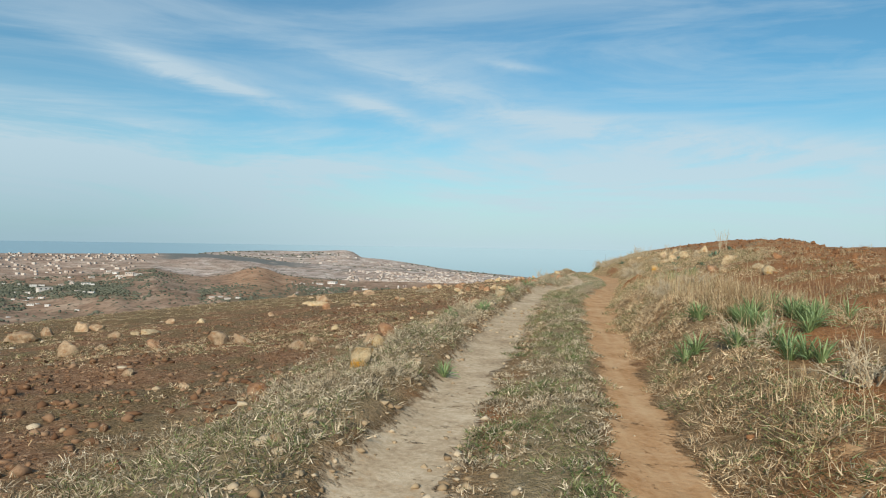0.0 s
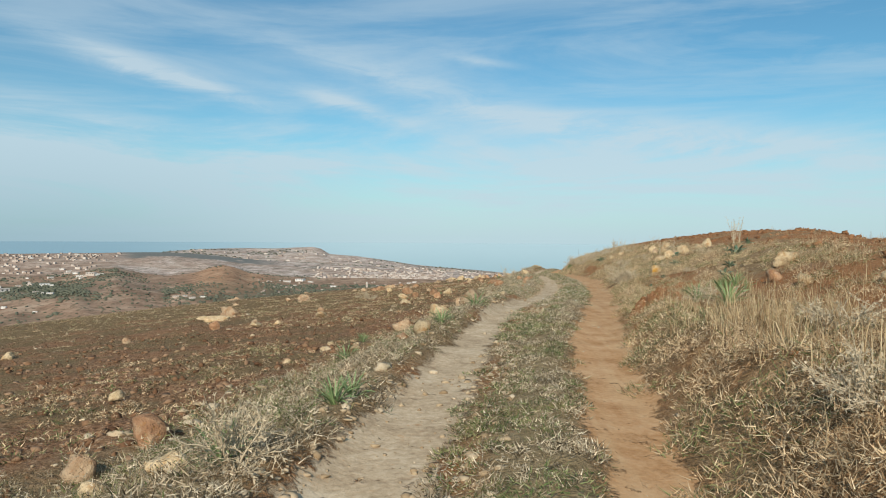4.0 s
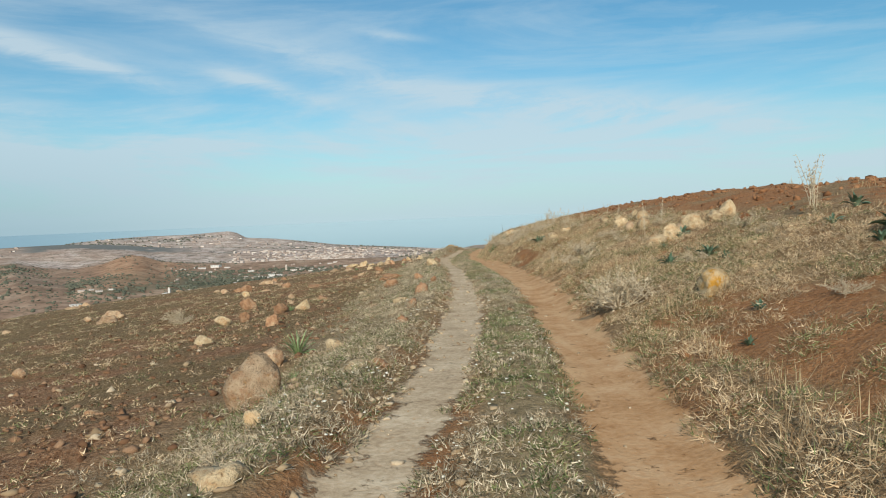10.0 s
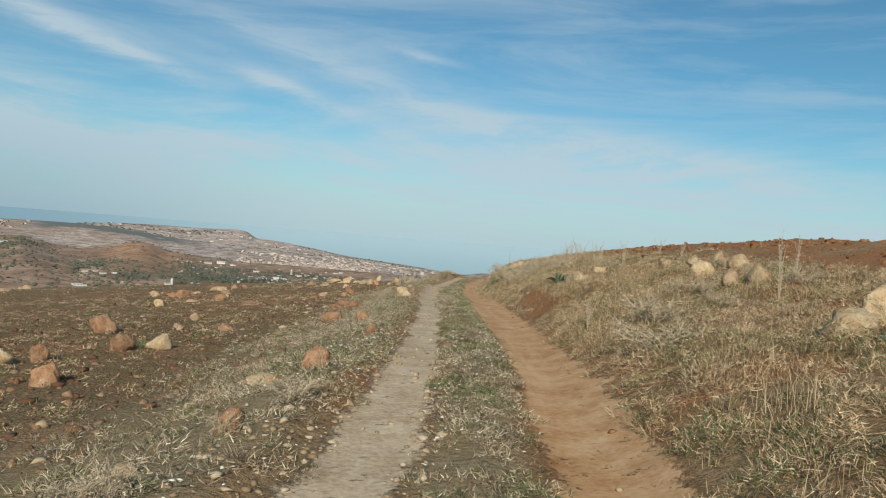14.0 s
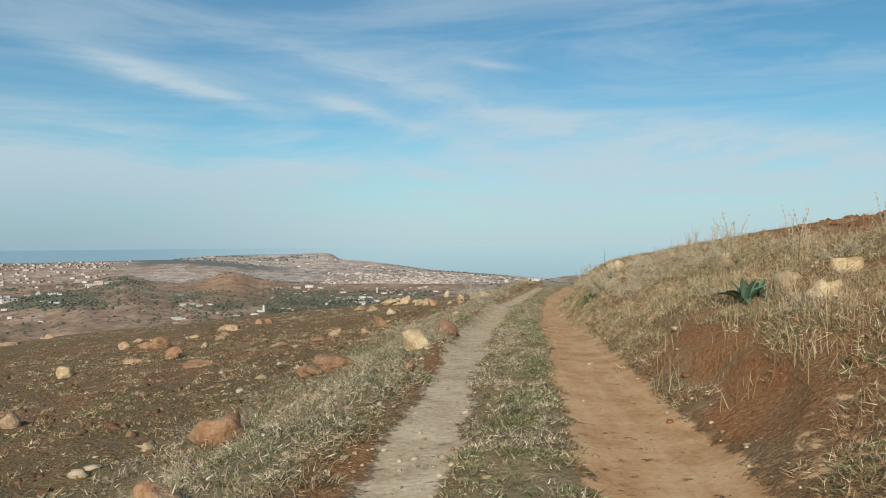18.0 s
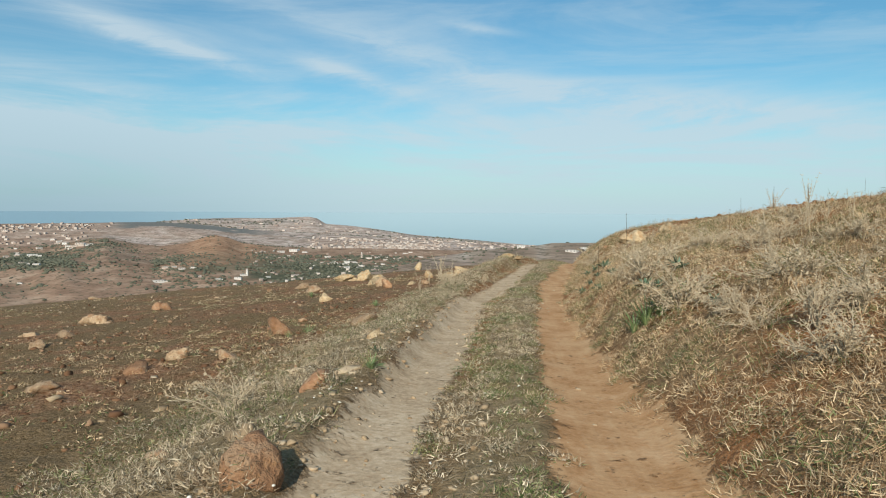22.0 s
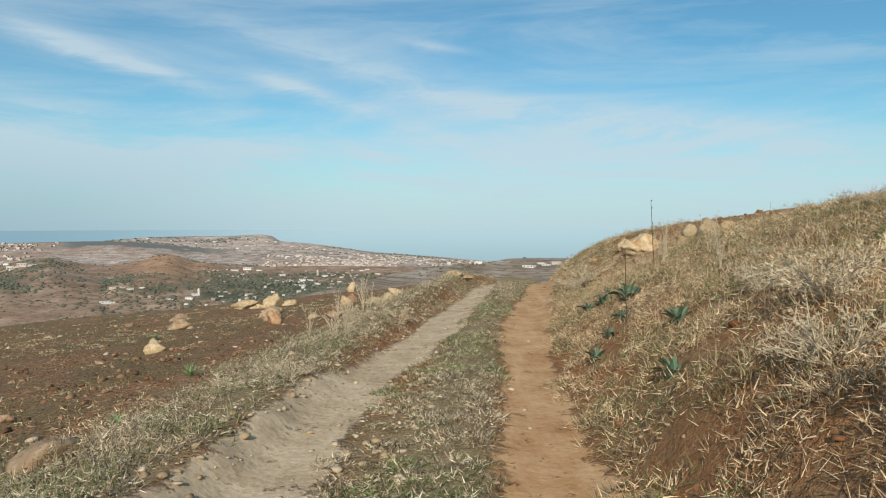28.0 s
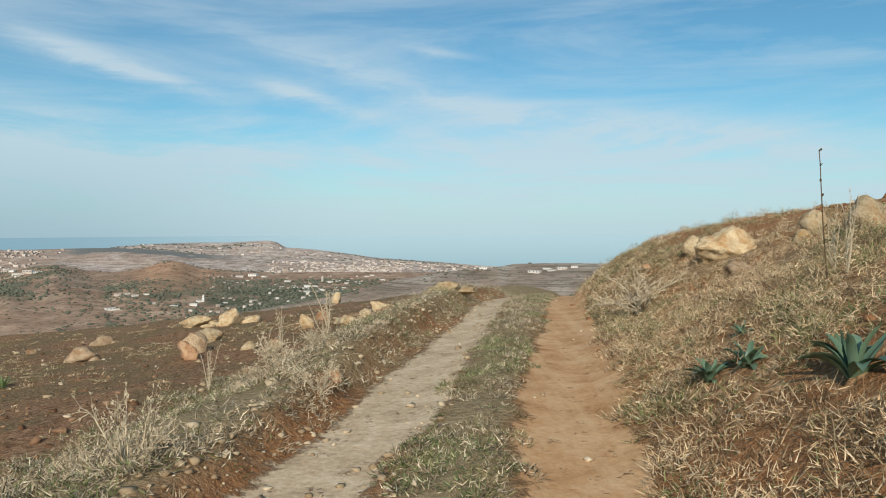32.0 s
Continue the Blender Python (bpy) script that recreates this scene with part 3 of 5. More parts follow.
def paint_blades(*stops):
    def paint(n, where):
        pick = n.make("ShaderNodeNewGeometry").outputs["Random Per Island"]
        patch = n.noise(where, 0.9, 3)
        fac = n.math("ADD", n.math("MULTIPLY", pick, 0.72), n.math("MULTIPLY", n.span(patch, 0.3, 0.7), 0.28))
        return {"colour": n.ramp(fac, *stops), "rough": 0.75, "spec": 0.2, "through": 0.25}
    return paint


STRAW = material("dry_straw", paint_blades((0.0, (0.14, 0.09, 0.045)), (0.25, (0.32, 0.21, 0.11)), (0.5, (0.5, 0.36, 0.2)), (0.7, (0.62, 0.48, 0.29)), (0.86, (0.66, 0.53, 0.33)), (0.95, (0.26, 0.25, 0.11))))
GREY = material("grey_weeds", paint_blades((0.0, (0.11, 0.095, 0.05)), (0.3, (0.25, 0.205, 0.115)), (0.52, (0.40, 0.33, 0.2)), (0.72, (0.54, 0.46, 0.31)), (0.82, (0.14, 0.17, 0.055)), (0.95, (0.24, 0.25, 0.11))))


def paint_leaf(dark, light):
    def paint(n, where):
        rib = n.noise(n.scaled(where, 40, 40, 3), 1.0, 3)
        pick = n.make("ShaderNodeObjectInfo").outputs["Random"]
        colour = n.mix(n.math("ADD", n.math("MULTIPLY", pick, 0.6), n.math("MULTIPLY", rib, 0.4)), dark, light)
        return {"colour": colour, "rough": 0.42, "spec": 0.45, "through": 0.18, "height": rib, "bump": 0.3, "depth": 0.004}
    return paint


LEAF = material("fleshy_leaf", paint_leaf((0.07, 0.13, 0.08), (0.2, 0.3, 0.19)))
BLADE = material("asphodel_leaf", paint_leaf((0.16, 0.255, 0.1), (0.36, 0.46, 0.21)))


def paint_twig(n, where):
    small = n.noise(where, 30.0, 3)
    pick = n.make("ShaderNodeNewGeometry").outputs["Random Per Island"]
    return {"colour": n.mix(n.math("ADD", n.math("MULTIPLY", small, 0.5), n.math("MULTIPLY", pick, 0.5)), (0.38, 0.3, 0.19), (0.7, 0.6, 0.44)), "rough": 0.85, "spec": 0.2}


def paint_dark_stalk(n, where):
    return {"colour": n.mix(n.noise(where, 40.0, 3), (0.06, 0.045, 0.028), (0.15, 0.11, 0.065)), "rough": 0.9, "spec": 0.15}


TWIG, DARK_STALK = material("bleached_twig", paint_twig), material("dead_stalk", paint_dark_stalk)


def paint_earth(n, where):
    clod, small, grain = n.noise(where, 8.0, 5, 0.7), n.noise(where, 32.0, 4, 0.7), n.noise(where, 90.0, 2)
    colour = n.ramp(n.math("ADD", n.math("MULTIPLY", clod, 0.5), n.math("MULTIPLY", small, 0.5)), (0.33, (0.12, 0.052, 0.025)), (0.44, (0.30, 0.145, 0.068)), (0.56, (0.41, 0.22, 0.11)), (0.68, (0.52, 0.31, 0.175)))
    height = n.math("ADD", clod, n.math("ADD", n.math("MULTIPLY", small, 0.6), n.math("MULTIPLY", grain, 0.2)))
    return {"colour": colour, "rough": 0.97, "height": height, "bump": 1.0, "depth": 0.05, "spec": 0.1}


STONE["soil"] = material("crumbling_red_earth", paint_earth)


# ---- stones ----
def ball(level):
    bm = bmesh.new()
    bmesh.ops.create_icosphere(bm, subdivisions=level, radius=1.0)
    bm.verts.ensure_lookup_table()
    v = np.array([p.co[:] for p in bm.verts])
    f = np.array([[q.index for q in p.verts] for p in bm.faces])
    bm.free()
    return v / np.linalg.norm(v, axis=1, keepdims=True), f


BALLS = {k: ball(k) for k in (1, 2, 3, 4)}
dice = np.random.RandomState(5)


def boulder(level, wide, deep, tall, cuts, wear=0.09, least=0.5):
    """Places of a worn block: a ball cut by random planes, softened, and pitted by noise."""
    v, f = BALLS[level]
    normals = dice.normal(size=(cuts, 3)) * (1, 1, 0.8)
    normals = np.concatenate([normals / np.linalg.norm(normals, axis=1, keepdims=True), [[0, 0, -1]]])
    far = np.r_[dice.uniform(least, least + 0.3, cuts), 0.8]
    reach = far / np.maximum(v @ normals.T, 0.05)
    r = -np.log(np.exp(-48.0 * np.minimum(reach, 3)).sum(1)) / 48.0 + 0.02
    seed = dice.uniform(0, 90)
    bumps = np.array([noise.noise(Vector(p) * 1.7 + Vector((seed, 0, 0))) * 1.2 - 0.9 * abs(noise.noise(Vector(p) * 3.4 + Vector((0, seed, 0))))
                      + 0.5 * noise.noise(Vector(p) * 7.5 + Vector((0, 0, seed))) + 0.25 * noise.noise(Vector(p) * 15.0) for p in v])
    p = v * (np.clip(r, 0.3, 1.15) * (1 + wear * bumps))[:, None]
    p = p / np.abs(p).max(0) * (wide / 2, deep / 2, tall / 2)
    p[:, 2] += dice.uniform(-0.18, 0.18) * p[:, 0] + dice.uniform(-0.15, 0.15) * p[:, 1]
    return p, f


def rock(kind, x, y, wide, tall):
    """A bedded field stone; the larger ones break into two or three lobes."""
    level = 4 if wide > 0.75 else 3 if wide > 0.3 else 2
    wide, tall = wide * 1.0, min(tall * 0.92, wide * (0.9 if wide < 0.66 and tall > 0.7 * wide else 0.55))
    full = tall / 0.74
    pieces = [boulder(level, wide, wide * dice.uniform(0.6, 0.9), full, dice.randint(6, 11), 0.19, 0.62 if tall > 0.6 * wide else 0.44)]
    if wide > 0.66:
        for k in range(dice.randint(1, 3)):
            small = dice.uniform(0.4, 0.65)
            v, f = boulder(level - 1, wide * small, wide * small * 0.8, full * small, 7, 0.19)
            side = dice.choice((-1, 1)) * wide * dice.uniform(0.32, 0.5)
            pieces.append((v + (side, -wide * dice.uniform(0.0, 0.25), -full * dice.uniform(0.02, 0.15)), f))
    verts = np.concatenate([v for v, _ in pieces])
    faces = np.concatenate([f + sum(len(q[0]) for q in pieces[:k]) for k, (_, f) in enumerate(pieces)])
    mesh = sheet("rock", verts, faces)
    mesh.materials.append(STONE[kind])
    mesh.polygons.foreach_set("use_smooth", np.ones(len(faces), bool))
    ob = new("rock", mesh)
    ob.matrix_world = pose(x, y, float(land(x, y)) + full * (0.2 if wide < 0.7 else 0.08), dice.uniform(-10, 10), dice.uniform(-10, 10), dice.uniform(-30, 30))
    words = ("large " if wide > 0.75 else "small " if wide < 0.22 else "") + STONE_WORDS[kind]
    return tagged(ob, words, "rock", group="stones on the hillside")


def earth_mound(x, y, wide, tall):
    """A heap of crumbling earth with a lumpy, cracked skin."""
    r, a = np.meshgrid(np.linspace(0.0, 1.0, 34), np.arange(72) * 2 * math.pi / 72, indexing="ij")
    px, py = r * np.cos(a) * wide / 2, r * np.sin(a) * wide * 0.36
    skin = 0.22 * np.abs(CLODS.rough(px * 9 + 3, py * 9, 4, 0.65)) + 0.1 * LUMPS.rough(px * 4 + 8, py * 4, 3)
    dome = np.clip(1 - r ** 3.4, 0, 1) ** 0.75
    crack = sum(smooth(0.03 - np.abs(px - c * wide + 0.25 * LUMPS.at(py * 5 + c * 9, 3.0 + 0 * py)), 0.0, 0.02) * smooth(-py, -0.05, 0.02) for c in (-0.2, 0.06, 0.27))
    crumbs = 0.09 * CLODS.rough(px * 11 + 3, py * 11, 4, 0.6) * smooth(1.0 - r, 0.0, 0.2)
    z = land(x + px, y + py) + tall * dome * (0.95 + skin * 0.4) + crumbs - 0.22 * crack * dome - 0.05 * r
    i, j = np.meshgrid(np.arange(33), np.arange(72), indexing="ij")
    b = (j + 1) % 72
    faces = np.stack([i * 72 + j, (i + 1) * 72 + j, (i + 1) * 72 + b, i * 72 + b], -1).reshape(-1, 4)
    mesh = sheet("earth_mound", np.stack([x + px, y + py, z], -1).reshape(-1, 3), faces)
    mesh.materials.append(STONE["soil"])
    return tagged(new("earth_mound", mesh), STONE_WORDS["soil"], "mound", group="mounds of earth")


# ---- plants ----
def tube(points, radii, sides=4):
    """Places and faces of a bent, tapering stem."""
    points = np.asarray(points, float)
    ahead = np.gradient(points, axis=0)
    ahead /= np.linalg.norm(ahead, axis=1, keepdims=True) + 1e-9
    side = np.cross(ahead, (0.31, 0.52, 0.11))
    side /= np.linalg.norm(side, axis=1, keepdims=True) + 1e-9
    up = np.cross(ahead, side)
    a = np.arange(sides) * 2 * math.pi / sides
    ring = points[:, None] + np.asarray(radii)[:, None, None] * (np.cos(a)[None, :, None] * side[:, None] + np.sin(a)[None, :, None] * up[:, None])
    faces = []
    for i in range(len(points) - 1):
        for k in range(sides):
            b = (k + 1) % sides
            faces.append((i * sides + k, i * sides + b, (i + 1) * sides + b, (i + 1) * sides + k))
    return ring.reshape(-1, 3), np.array(faces)


def joined(name, pieces, mat):
    verts, faces, n = [], [], 0
    for v, f in pieces:
        verts.append(v)
        faces.append(f + n)
        n += len(v)
    mesh = sheet(name, np.concatenate(verts), np.concatenate(faces))
    mesh.materials.append(mat)
    mesh.polygons.foreach_set("use_smooth", np.ones(len(mesh.polygons), bool))
    return mesh


def under(name, mesh, parent, m=None, label=""):
    """A part: one mesh object under its thing."""
    ob = new(name, mesh)
    ob.parent = parent
    if m is not None:
        ob.matrix_basis = m
    return tagged(ob, label)


def strap(long, wide, arch, twist, mat, rows=9):
    """A folded, arching leaf that rises from the origin and leans along +x."""
    t = np.linspace(0, 1, rows)
    bend = 0.25 + arch * t
    x = np.cumsum(np.r_[0, np.sin(bend[1:]) * long / (rows - 1)])
    z = np.cumsum(np.r_[0, np.cos(bend[1:]) * long / (rows - 1)])
    half = wide * (0.35 + 0.65 * np.sin(np.clip(t * 2.2 + 0.3, 0, math.pi / 2))) * np.sqrt(np.clip(1 - t**3, 0.0009, 1))
    wave = 0.12 * wide * np.sin(t * 9 + twist * 5)
    fold = 0.45 * half
    turn = twist * t
    verts = []
    for s, lift in ((-1, 1), (0, 0), (1, 1)):
        verts.append(np.stack([x - lift * fold * np.cos(bend), s * half * np.cos(turn) + wave, z + lift * fold * np.sin(bend) + s * half * np.sin(turn)], 1))
    under_side = [v - np.stack([np.cos(bend), 0 * t, -np.sin(bend)], 1) * -0.0025 for v in verts]
    verts = np.concatenate(verts + under_side)
    faces = []
    for c in (0, 1):
        for i in range(rows - 1):
            a, b = c * rows + i, (c + 1) * rows + i
            faces += [(a, b, b + 1, a + 1), (a + 3 * rows, a + 1 + 3 * rows, b + 1 + 3 * rows, b + 3 * rows)]
    mesh = sheet("leaf", verts, np.array(faces))
    mesh.materials.append(mat)
    mesh.polygons.foreach_set("use_smooth", np.ones(len(mesh.polygons), bool))
    return mesh


BROAD = [strap(0.42, 0.04 + 0.006 * k, 0.4 + 0.4 * k, 0.25 * (k - 1), LEAF) for k in range(4)]
NARROW = [strap(0.55, 0.011 + 0.002 * k, 0.25 + 0.35 * k, 0.3 * (k - 1), BLADE, 7) for k in range(4)]


def rosette(leaves, count, words, group, splay=38):
    """A plant one metre across its scale unit: leaves round one base."""
    base = new("plant")
    for k in range(count):
        ring = k / count
        lean = 3 + splay * ring + dice.uniform(-8, 8)
        size = 1.0 - 0.25 * ring + dice.uniform(-0.12, 0.12)
        m = pose(0, 0, -0.03, 0, 0, k * 137.5 + dice.uniform(-14, 14)) @ pose(0.02 + 0.03 * ring, 0, 0, 0, lean - 12, 0) @ Matrix.Scale(size, 4)
        under("leaf", leaves[dice.randint(len(leaves))], base, m)
    return tagged(base, words, "plant", group=group)


SQUILLS = [rosette(BROAD, n, "squill plant with broad fleshy green leaves in dry grass", "squill plants", 24) for n in (17, 20, 14)]
ASPHODELS = [rosette(NARROW, n, "clump of asphodel with narrow upright green leaves", "asphodel clumps", 30) for n in (36, 42, 30)]
used = set()
SPOTS = []   # plants that stand free of the grass


def set_out(pool, x, y, m, name):
    """The prototype itself goes to the first place, copies of it to the rest."""
    ob = pool[dice.randint(len(pool))]
    if ob in used:
        ob = copy_thing(ob, m)
        ob.matrix_basis = m
    else:
        ob.matrix_basis = m
        used.add(ob)
        ob.name = name
    return ob


def squill(x, y, wide, tall):
    grass_like = y < 21.5 or x < 2.3
    SPOTS.append((x, y, 0.16 if y < 12 else 0.13 + 0.22 * wide))
    size = max(wide, tall * 1.1) * (1.3 if y < 12 else 1.0 if grass_like else 1.12)
    m = pose(x, y, float(land(x, y)), dice.uniform(-8, 8), dice.uniform(-8, 8), dice.uniform(0, 360)) @ Matrix.Scale(size, 4)
    if grass_like:
        return set_out(ASPHODELS, x, y, m, "asphodel")
    return set_out(SQUILLS, x, y, m, "squill")


def wander(start, way, long, count, bendy):
    """A crooked line of points."""
    p, way, out = np.array(start, float), np.array(way, float), [np.array(start, float)]
    for _ in range(count):
        way = way + dice.normal(size=3) * bendy
        way /= np.linalg.norm(way)
        p = p + way * long / count
        out.append(p.copy())
    return np.array(out), way


def make_brush(stems):
    """A leafless, bleached shrub one metre wide."""
    base = new("dry_shrub")
    twigs, spurs = [], []
    for k in range(stems):
        a = k * 2.4 + dice.uniform(-0.5, 0.5)
        lean = dice.uniform(0.35, 1.25)
        long = dice.uniform(0.42, 0.68)
        line, _ = wander((0.03 * math.cos(a), 0.03 * math.sin(a), -0.04), (math.sin(lean) * math.cos(a), math.sin(lean) * math.sin(a), math.cos(lean)), long, 7, 0.16)
        under("stem", joined("stem", [tube(line, np.linspace(0.013, 0.006, 8))], TWIG), base)
        for i in range(2, 8):
            for _ in range(3):
                way = line[i] - line[i - 1]
                way = way / np.linalg.norm(way) + dice.normal(size=3) * 0.7 + (0, 0, 0.15)
                side, end = wander(line[i], way / np.linalg.norm(way), dice.uniform(0.1, 0.24), 2, 0.3)
                twigs.append(tube(side, np.linspace(0.005, 0.0026, 3), 3))
                for _ in range(8):
                    way = end + dice.normal(size=3) * 0.8
                    root, way = side[dice.randint(1, 3)], way / np.linalg.norm(way)
                    flat = np.cross(way, dice.normal(size=3)) * 0.0052
                    spurs.append((np.array([root - flat, root + flat, root + way * dice.uniform(0.02, 0.055)]), np.array([[0, 1, 2]])))
    under("twig_tangle", joined("twig_tangle", twigs, TWIG), base, label="tangle of fine bleached twigs")["kind"] = "stuff"
    under("dead_foliage", joined("dead_foliage", spurs, TWIG), base, label="small curled dead leaves")["kind"] = "stuff"
    return tagged(base, "leafless bleached shrub with a tangle of thin dry branches", "shrub", group="dry shrubs")


def make_thistle(stems, mat, words, group):
    """A dead upright weed one metre tall with seed heads."""
    base = new("dry_thistle")
    v, f = BALLS[1]
    for k in range(stems):
        a, lean = k * 2.4 + dice.uniform(-0.5, 0.5), dice.uniform(0.03, 0.3) if stems > 1 else 0.04
        line, _ = wander((0, 0, -0.04), (math.sin(lean) * math.cos(a), math.sin(lean) * math.sin(a), math.cos(lean)), dice.uniform(0.65, 1.0) if k else 1.02, 9, 0.06 if stems > 1 else 0.015)
        stalk = under("stalk", joined("stalk", [tube(line, np.linspace(0.007, 0.003, 10), 5)], mat), base)
        twigs, heads = [], []
        for i in range(3, 10):
            for _ in range(3 if stems > 1 else 2):
                way = np.array((dice.normal() * 0.8, dice.normal() * 0.8, 0.7))
                side, _ = wander(line[i], way / np.linalg.norm(way), dice.uniform(0.04, 0.16) * (1.15 - i / 12) * (1 if stems > 1 else 0.35), 3, 0.2)
                twigs.append(tube(side, np.linspace(0.005, 0.0025, 4), 3))
                heads.append((v * dice.uniform(0.003, 0.008) * (1, 1, 1.3) + side[-1], f))
        under("twig_spray", joined("twig_spray", twigs, mat), stalk)["kind"] = "stuff"
        under("seed_spray", joined("seed_spray", heads, mat), stalk)["kind"] = "stuff"
    return tagged(base, words, "weed", group=group)


BRUSHES = [make_brush(n) for n in (13, 10, 16)]
THISTLES = [make_thistle(n, TWIG, "tall dead thistle with bleached branching stalks", "dead thistles") for n in (5, 7, 4)]
SPIKES = [make_thistle(1, DARK_STALK, "single dark dead flower stalk standing on the bank", "dead flower stalks")]


def brush(x, y, wide, tall):
    m = pose(x, y, float(land(x, y)), 0, 0, dice.uniform(0, 360)) @ Matrix.Diagonal((wide * 0.95, wide * 0.95, max(tall * 0.95, wide * 0.5), 1))
    return set_out(BRUSHES, x, y, m, "dry_shrub")


def thistle(x, y, wide, tall):
    m = pose(x, y, float(land(x, y)), 0, 0, dice.uniform(0, 360)) @ Matrix.Diagonal((max(wide, 0.4) * 1.3, max(wide, 0.4) * 1.3, tall, 1))
    return set_out(THISTLES, x, y, m, "dry_thistle")


def spike(x, y, tall):
    m = pose(x, y, float(land(x, y)), dice.uniform(-3, 3), dice.uniform(-3, 3), dice.uniform(0, 360)) @ Matrix.Diagonal((tall, tall, tall, 1))
    return set_out(SPIKES, x, y, m, "flower_stalk")


# ---- stones, mounds and plants along the way ----
rock("pale", 6.4, 32.7, 0.6, 0.34)
rock("pale", 6.75, 32.9, 0.42, 0.4)
rock("pale", 7.36, 33.25, 0.56, 0.4)
rock("tan", 7.05, 33.3, 0.3, 0.3)
rock("pale", 8.37, 33.9, 0.42, 0.56)
rock("pale", 8.0, 33.7, 0.36, 0.26)
rock("pale", 7.4, 36.6, 0.44, 0.32)
rock("tan", 7.15, 36.9, 0.3, 0.3)
rock("pale", 7.51, 38.8, 0.42, 0.34)
rock("pale", 8.11, 38.65, 0.46, 0.35)
rock("pale", 8.26, 40.0, 0.32, 0.36)
rock("pale", -2.68, 80.87, 1.30, 0.78)
rock("pale", -1.07, 91.37, 0.62, 0.62)
rock("pale", 1.14, 73.92, 0.42, 0.45)
rock("pale", 4.40, 72.07, 0.78, 0.28)
rock("rust", 3.27, 71.71, 0.61, 0.32)
rock("rust", 0.72, 77.96, 0.53, 0.43)
rock("pale", 4.43, 74.63, 0.64, 0.25)
rock("tan", -7.73, 64.50, 0.89, 0.43)
rock("yellow", 4.8, 26.45, 0.38, 0.3)
rock("tan", -0.19, 26.5, 0.655, 0.64)
rock("pale", -0.56, 20.0, 0.5, 0.38)
rock("pale", 0.37, 29.39, 0.34, 0.21)
rock("rust", 1.50, 31.40, 0.21, 0.18)
rock("rust", 0.79, 42.67, 0.59, 0.40)
rock("rust", 0.70, 47.61, 1.12, 0.32)
rock("pale", 2.25, 45.9, 0.42, 0.3)
rock("tan", -9.75, 33.9, 1.1, 0.85)
rock("rust", -7.77, 27.45, 0.41, 0.33)
rock("pale", -3.40, 37.24, 0.50, 0.33)
rock("rust", -3.71, 41.30, 0.61, 0.44)
rock("pale", -1.52, 38.59, 0.52, 0.31)
rock("tan", -9.97, 45.76, 0.72, 0.44)
rock("rust", -1.50, 42.34, 0.44, 0.21)
rock("tan", -6.28, 14.13, 0.53, 0.33)
rock("tan", -5.70, 13.96, 0.44, 0.27)
rock("tan", -9.20, 13.44, 0.48, 0.40)
rock("yellow", -1.58, 6.85, 0.29, 0.24)
rock("yellow", -1.72, 8.44, 0.21, 0.18)
rock("pale", -1.44, 66.05, 0.6, 0.34)
rock("tan", -4.94, 76.63, 0.71, 0.46)
rock("pale", -0.97, 73.43, 0.80, 0.48)
rock("tan", -0.25, 54.85, 0.53, 0.2)
rock("tan", -1.23, 55.29, 0.57, 0.21)
rock("tan", -0.43, 71.06, 0.58, 0.46)
rock("rust", -7.68, 58.30, 0.91, 0.47)
rock("pale", -0.5, 16.1, 0.24, 0.2)
rock("rust", -0.74, 16.0, 0.22, 0.12)
rock("tan", -15.32, 20.12, 1.19, 0.57)
rock("tan", -15.64, 21.65, 0.61, 0.39)
rock("tan", -14.93, 22.51, 0.57, 0.44)
rock("tan", -14.51, 22.62, 0.57, 0.30)
rock("pale", -11.16, 20.00, 0.74, 0.26)
rock("tan", -3.90, 11.91, 0.46, 0.20)
rock("tan", -3.78, 12.64, 0.24, 0.13)
rock("rust", -2.77, 7.12, 0.29, 0.16)
rock("tan", -11.70, 19.21, 0.44, 0.22)
rock("rust", -7.55, 13.82, 0.51, 0.23)
rock("pale", -1.39, 10.94, 0.27, 0.13)
rock("tan", -12.62, 24.07, 0.44, 0.22)
rock("pale", -10.76, 22.62, 0.36, 0.20)
rock("tan", -9.44, 14.94, 0.43, 0.14)
rock("tan", -9.17, 25.02, 0.39, 0.19)
rock("pale", -4.12, 15.34, 0.23, 0.13)
rock("tan", -5.43, 9.27, 0.21, 0.09)
rock("tan", -3.87, 7.79, 0.19, 0.09)
rock("yellow", 4.76, 14.3, 0.28, 0.22)
rock("pale", 4.93, 15.4, 0.32, 0.17)
rock("pale", 4.7, 17.1, 0.34, 0.18)
rock("rust", -2.49, 12.90, 0.47, 0.30)
rock("tan", -2.60, 12.08, 0.29, 0.23)
rock("pale", -2.02, 11.22, 0.17, 0.13)
rock("tan", -1.50, 22.11, 0.51, 0.27)
rock("tan", -5.70, 32.11, 0.33, 0.19)
rock("tan", -6.88, 28.40, 0.29, 0.17)
rock("pale", -9.38, 31.60, 0.95, 0.30)
rock("tan", -1.34, 18.85, 0.30, 0.29)
rock("pale", -1.48, 18.31, 0.34, 0.22)
rock("tan", -0.57, 29.39, 0.40, 0.31)
rock("pale", -2.88, 33.74, 0.46, 0.27)
rock("rust", -2.17, 38.59, 0.41, 0.32)
rock("tan", -10.50, 47.40, 0.69, 0.37)
rock("pale", -6.23, 26.56, 0.37, 0.14)
rock("pale", -5.79, 27.22, 0.29, 0.15)
rock("pale", -2.68, 20.47, 0.16, 0.09)
rock("pale", -2.52, 19.29, 0.16, 0.09)
rock("pale", -2.85, 18.15, 0.17, 0.08)
rock("pale", -2.05, 19.74, 0.14, 0.08)
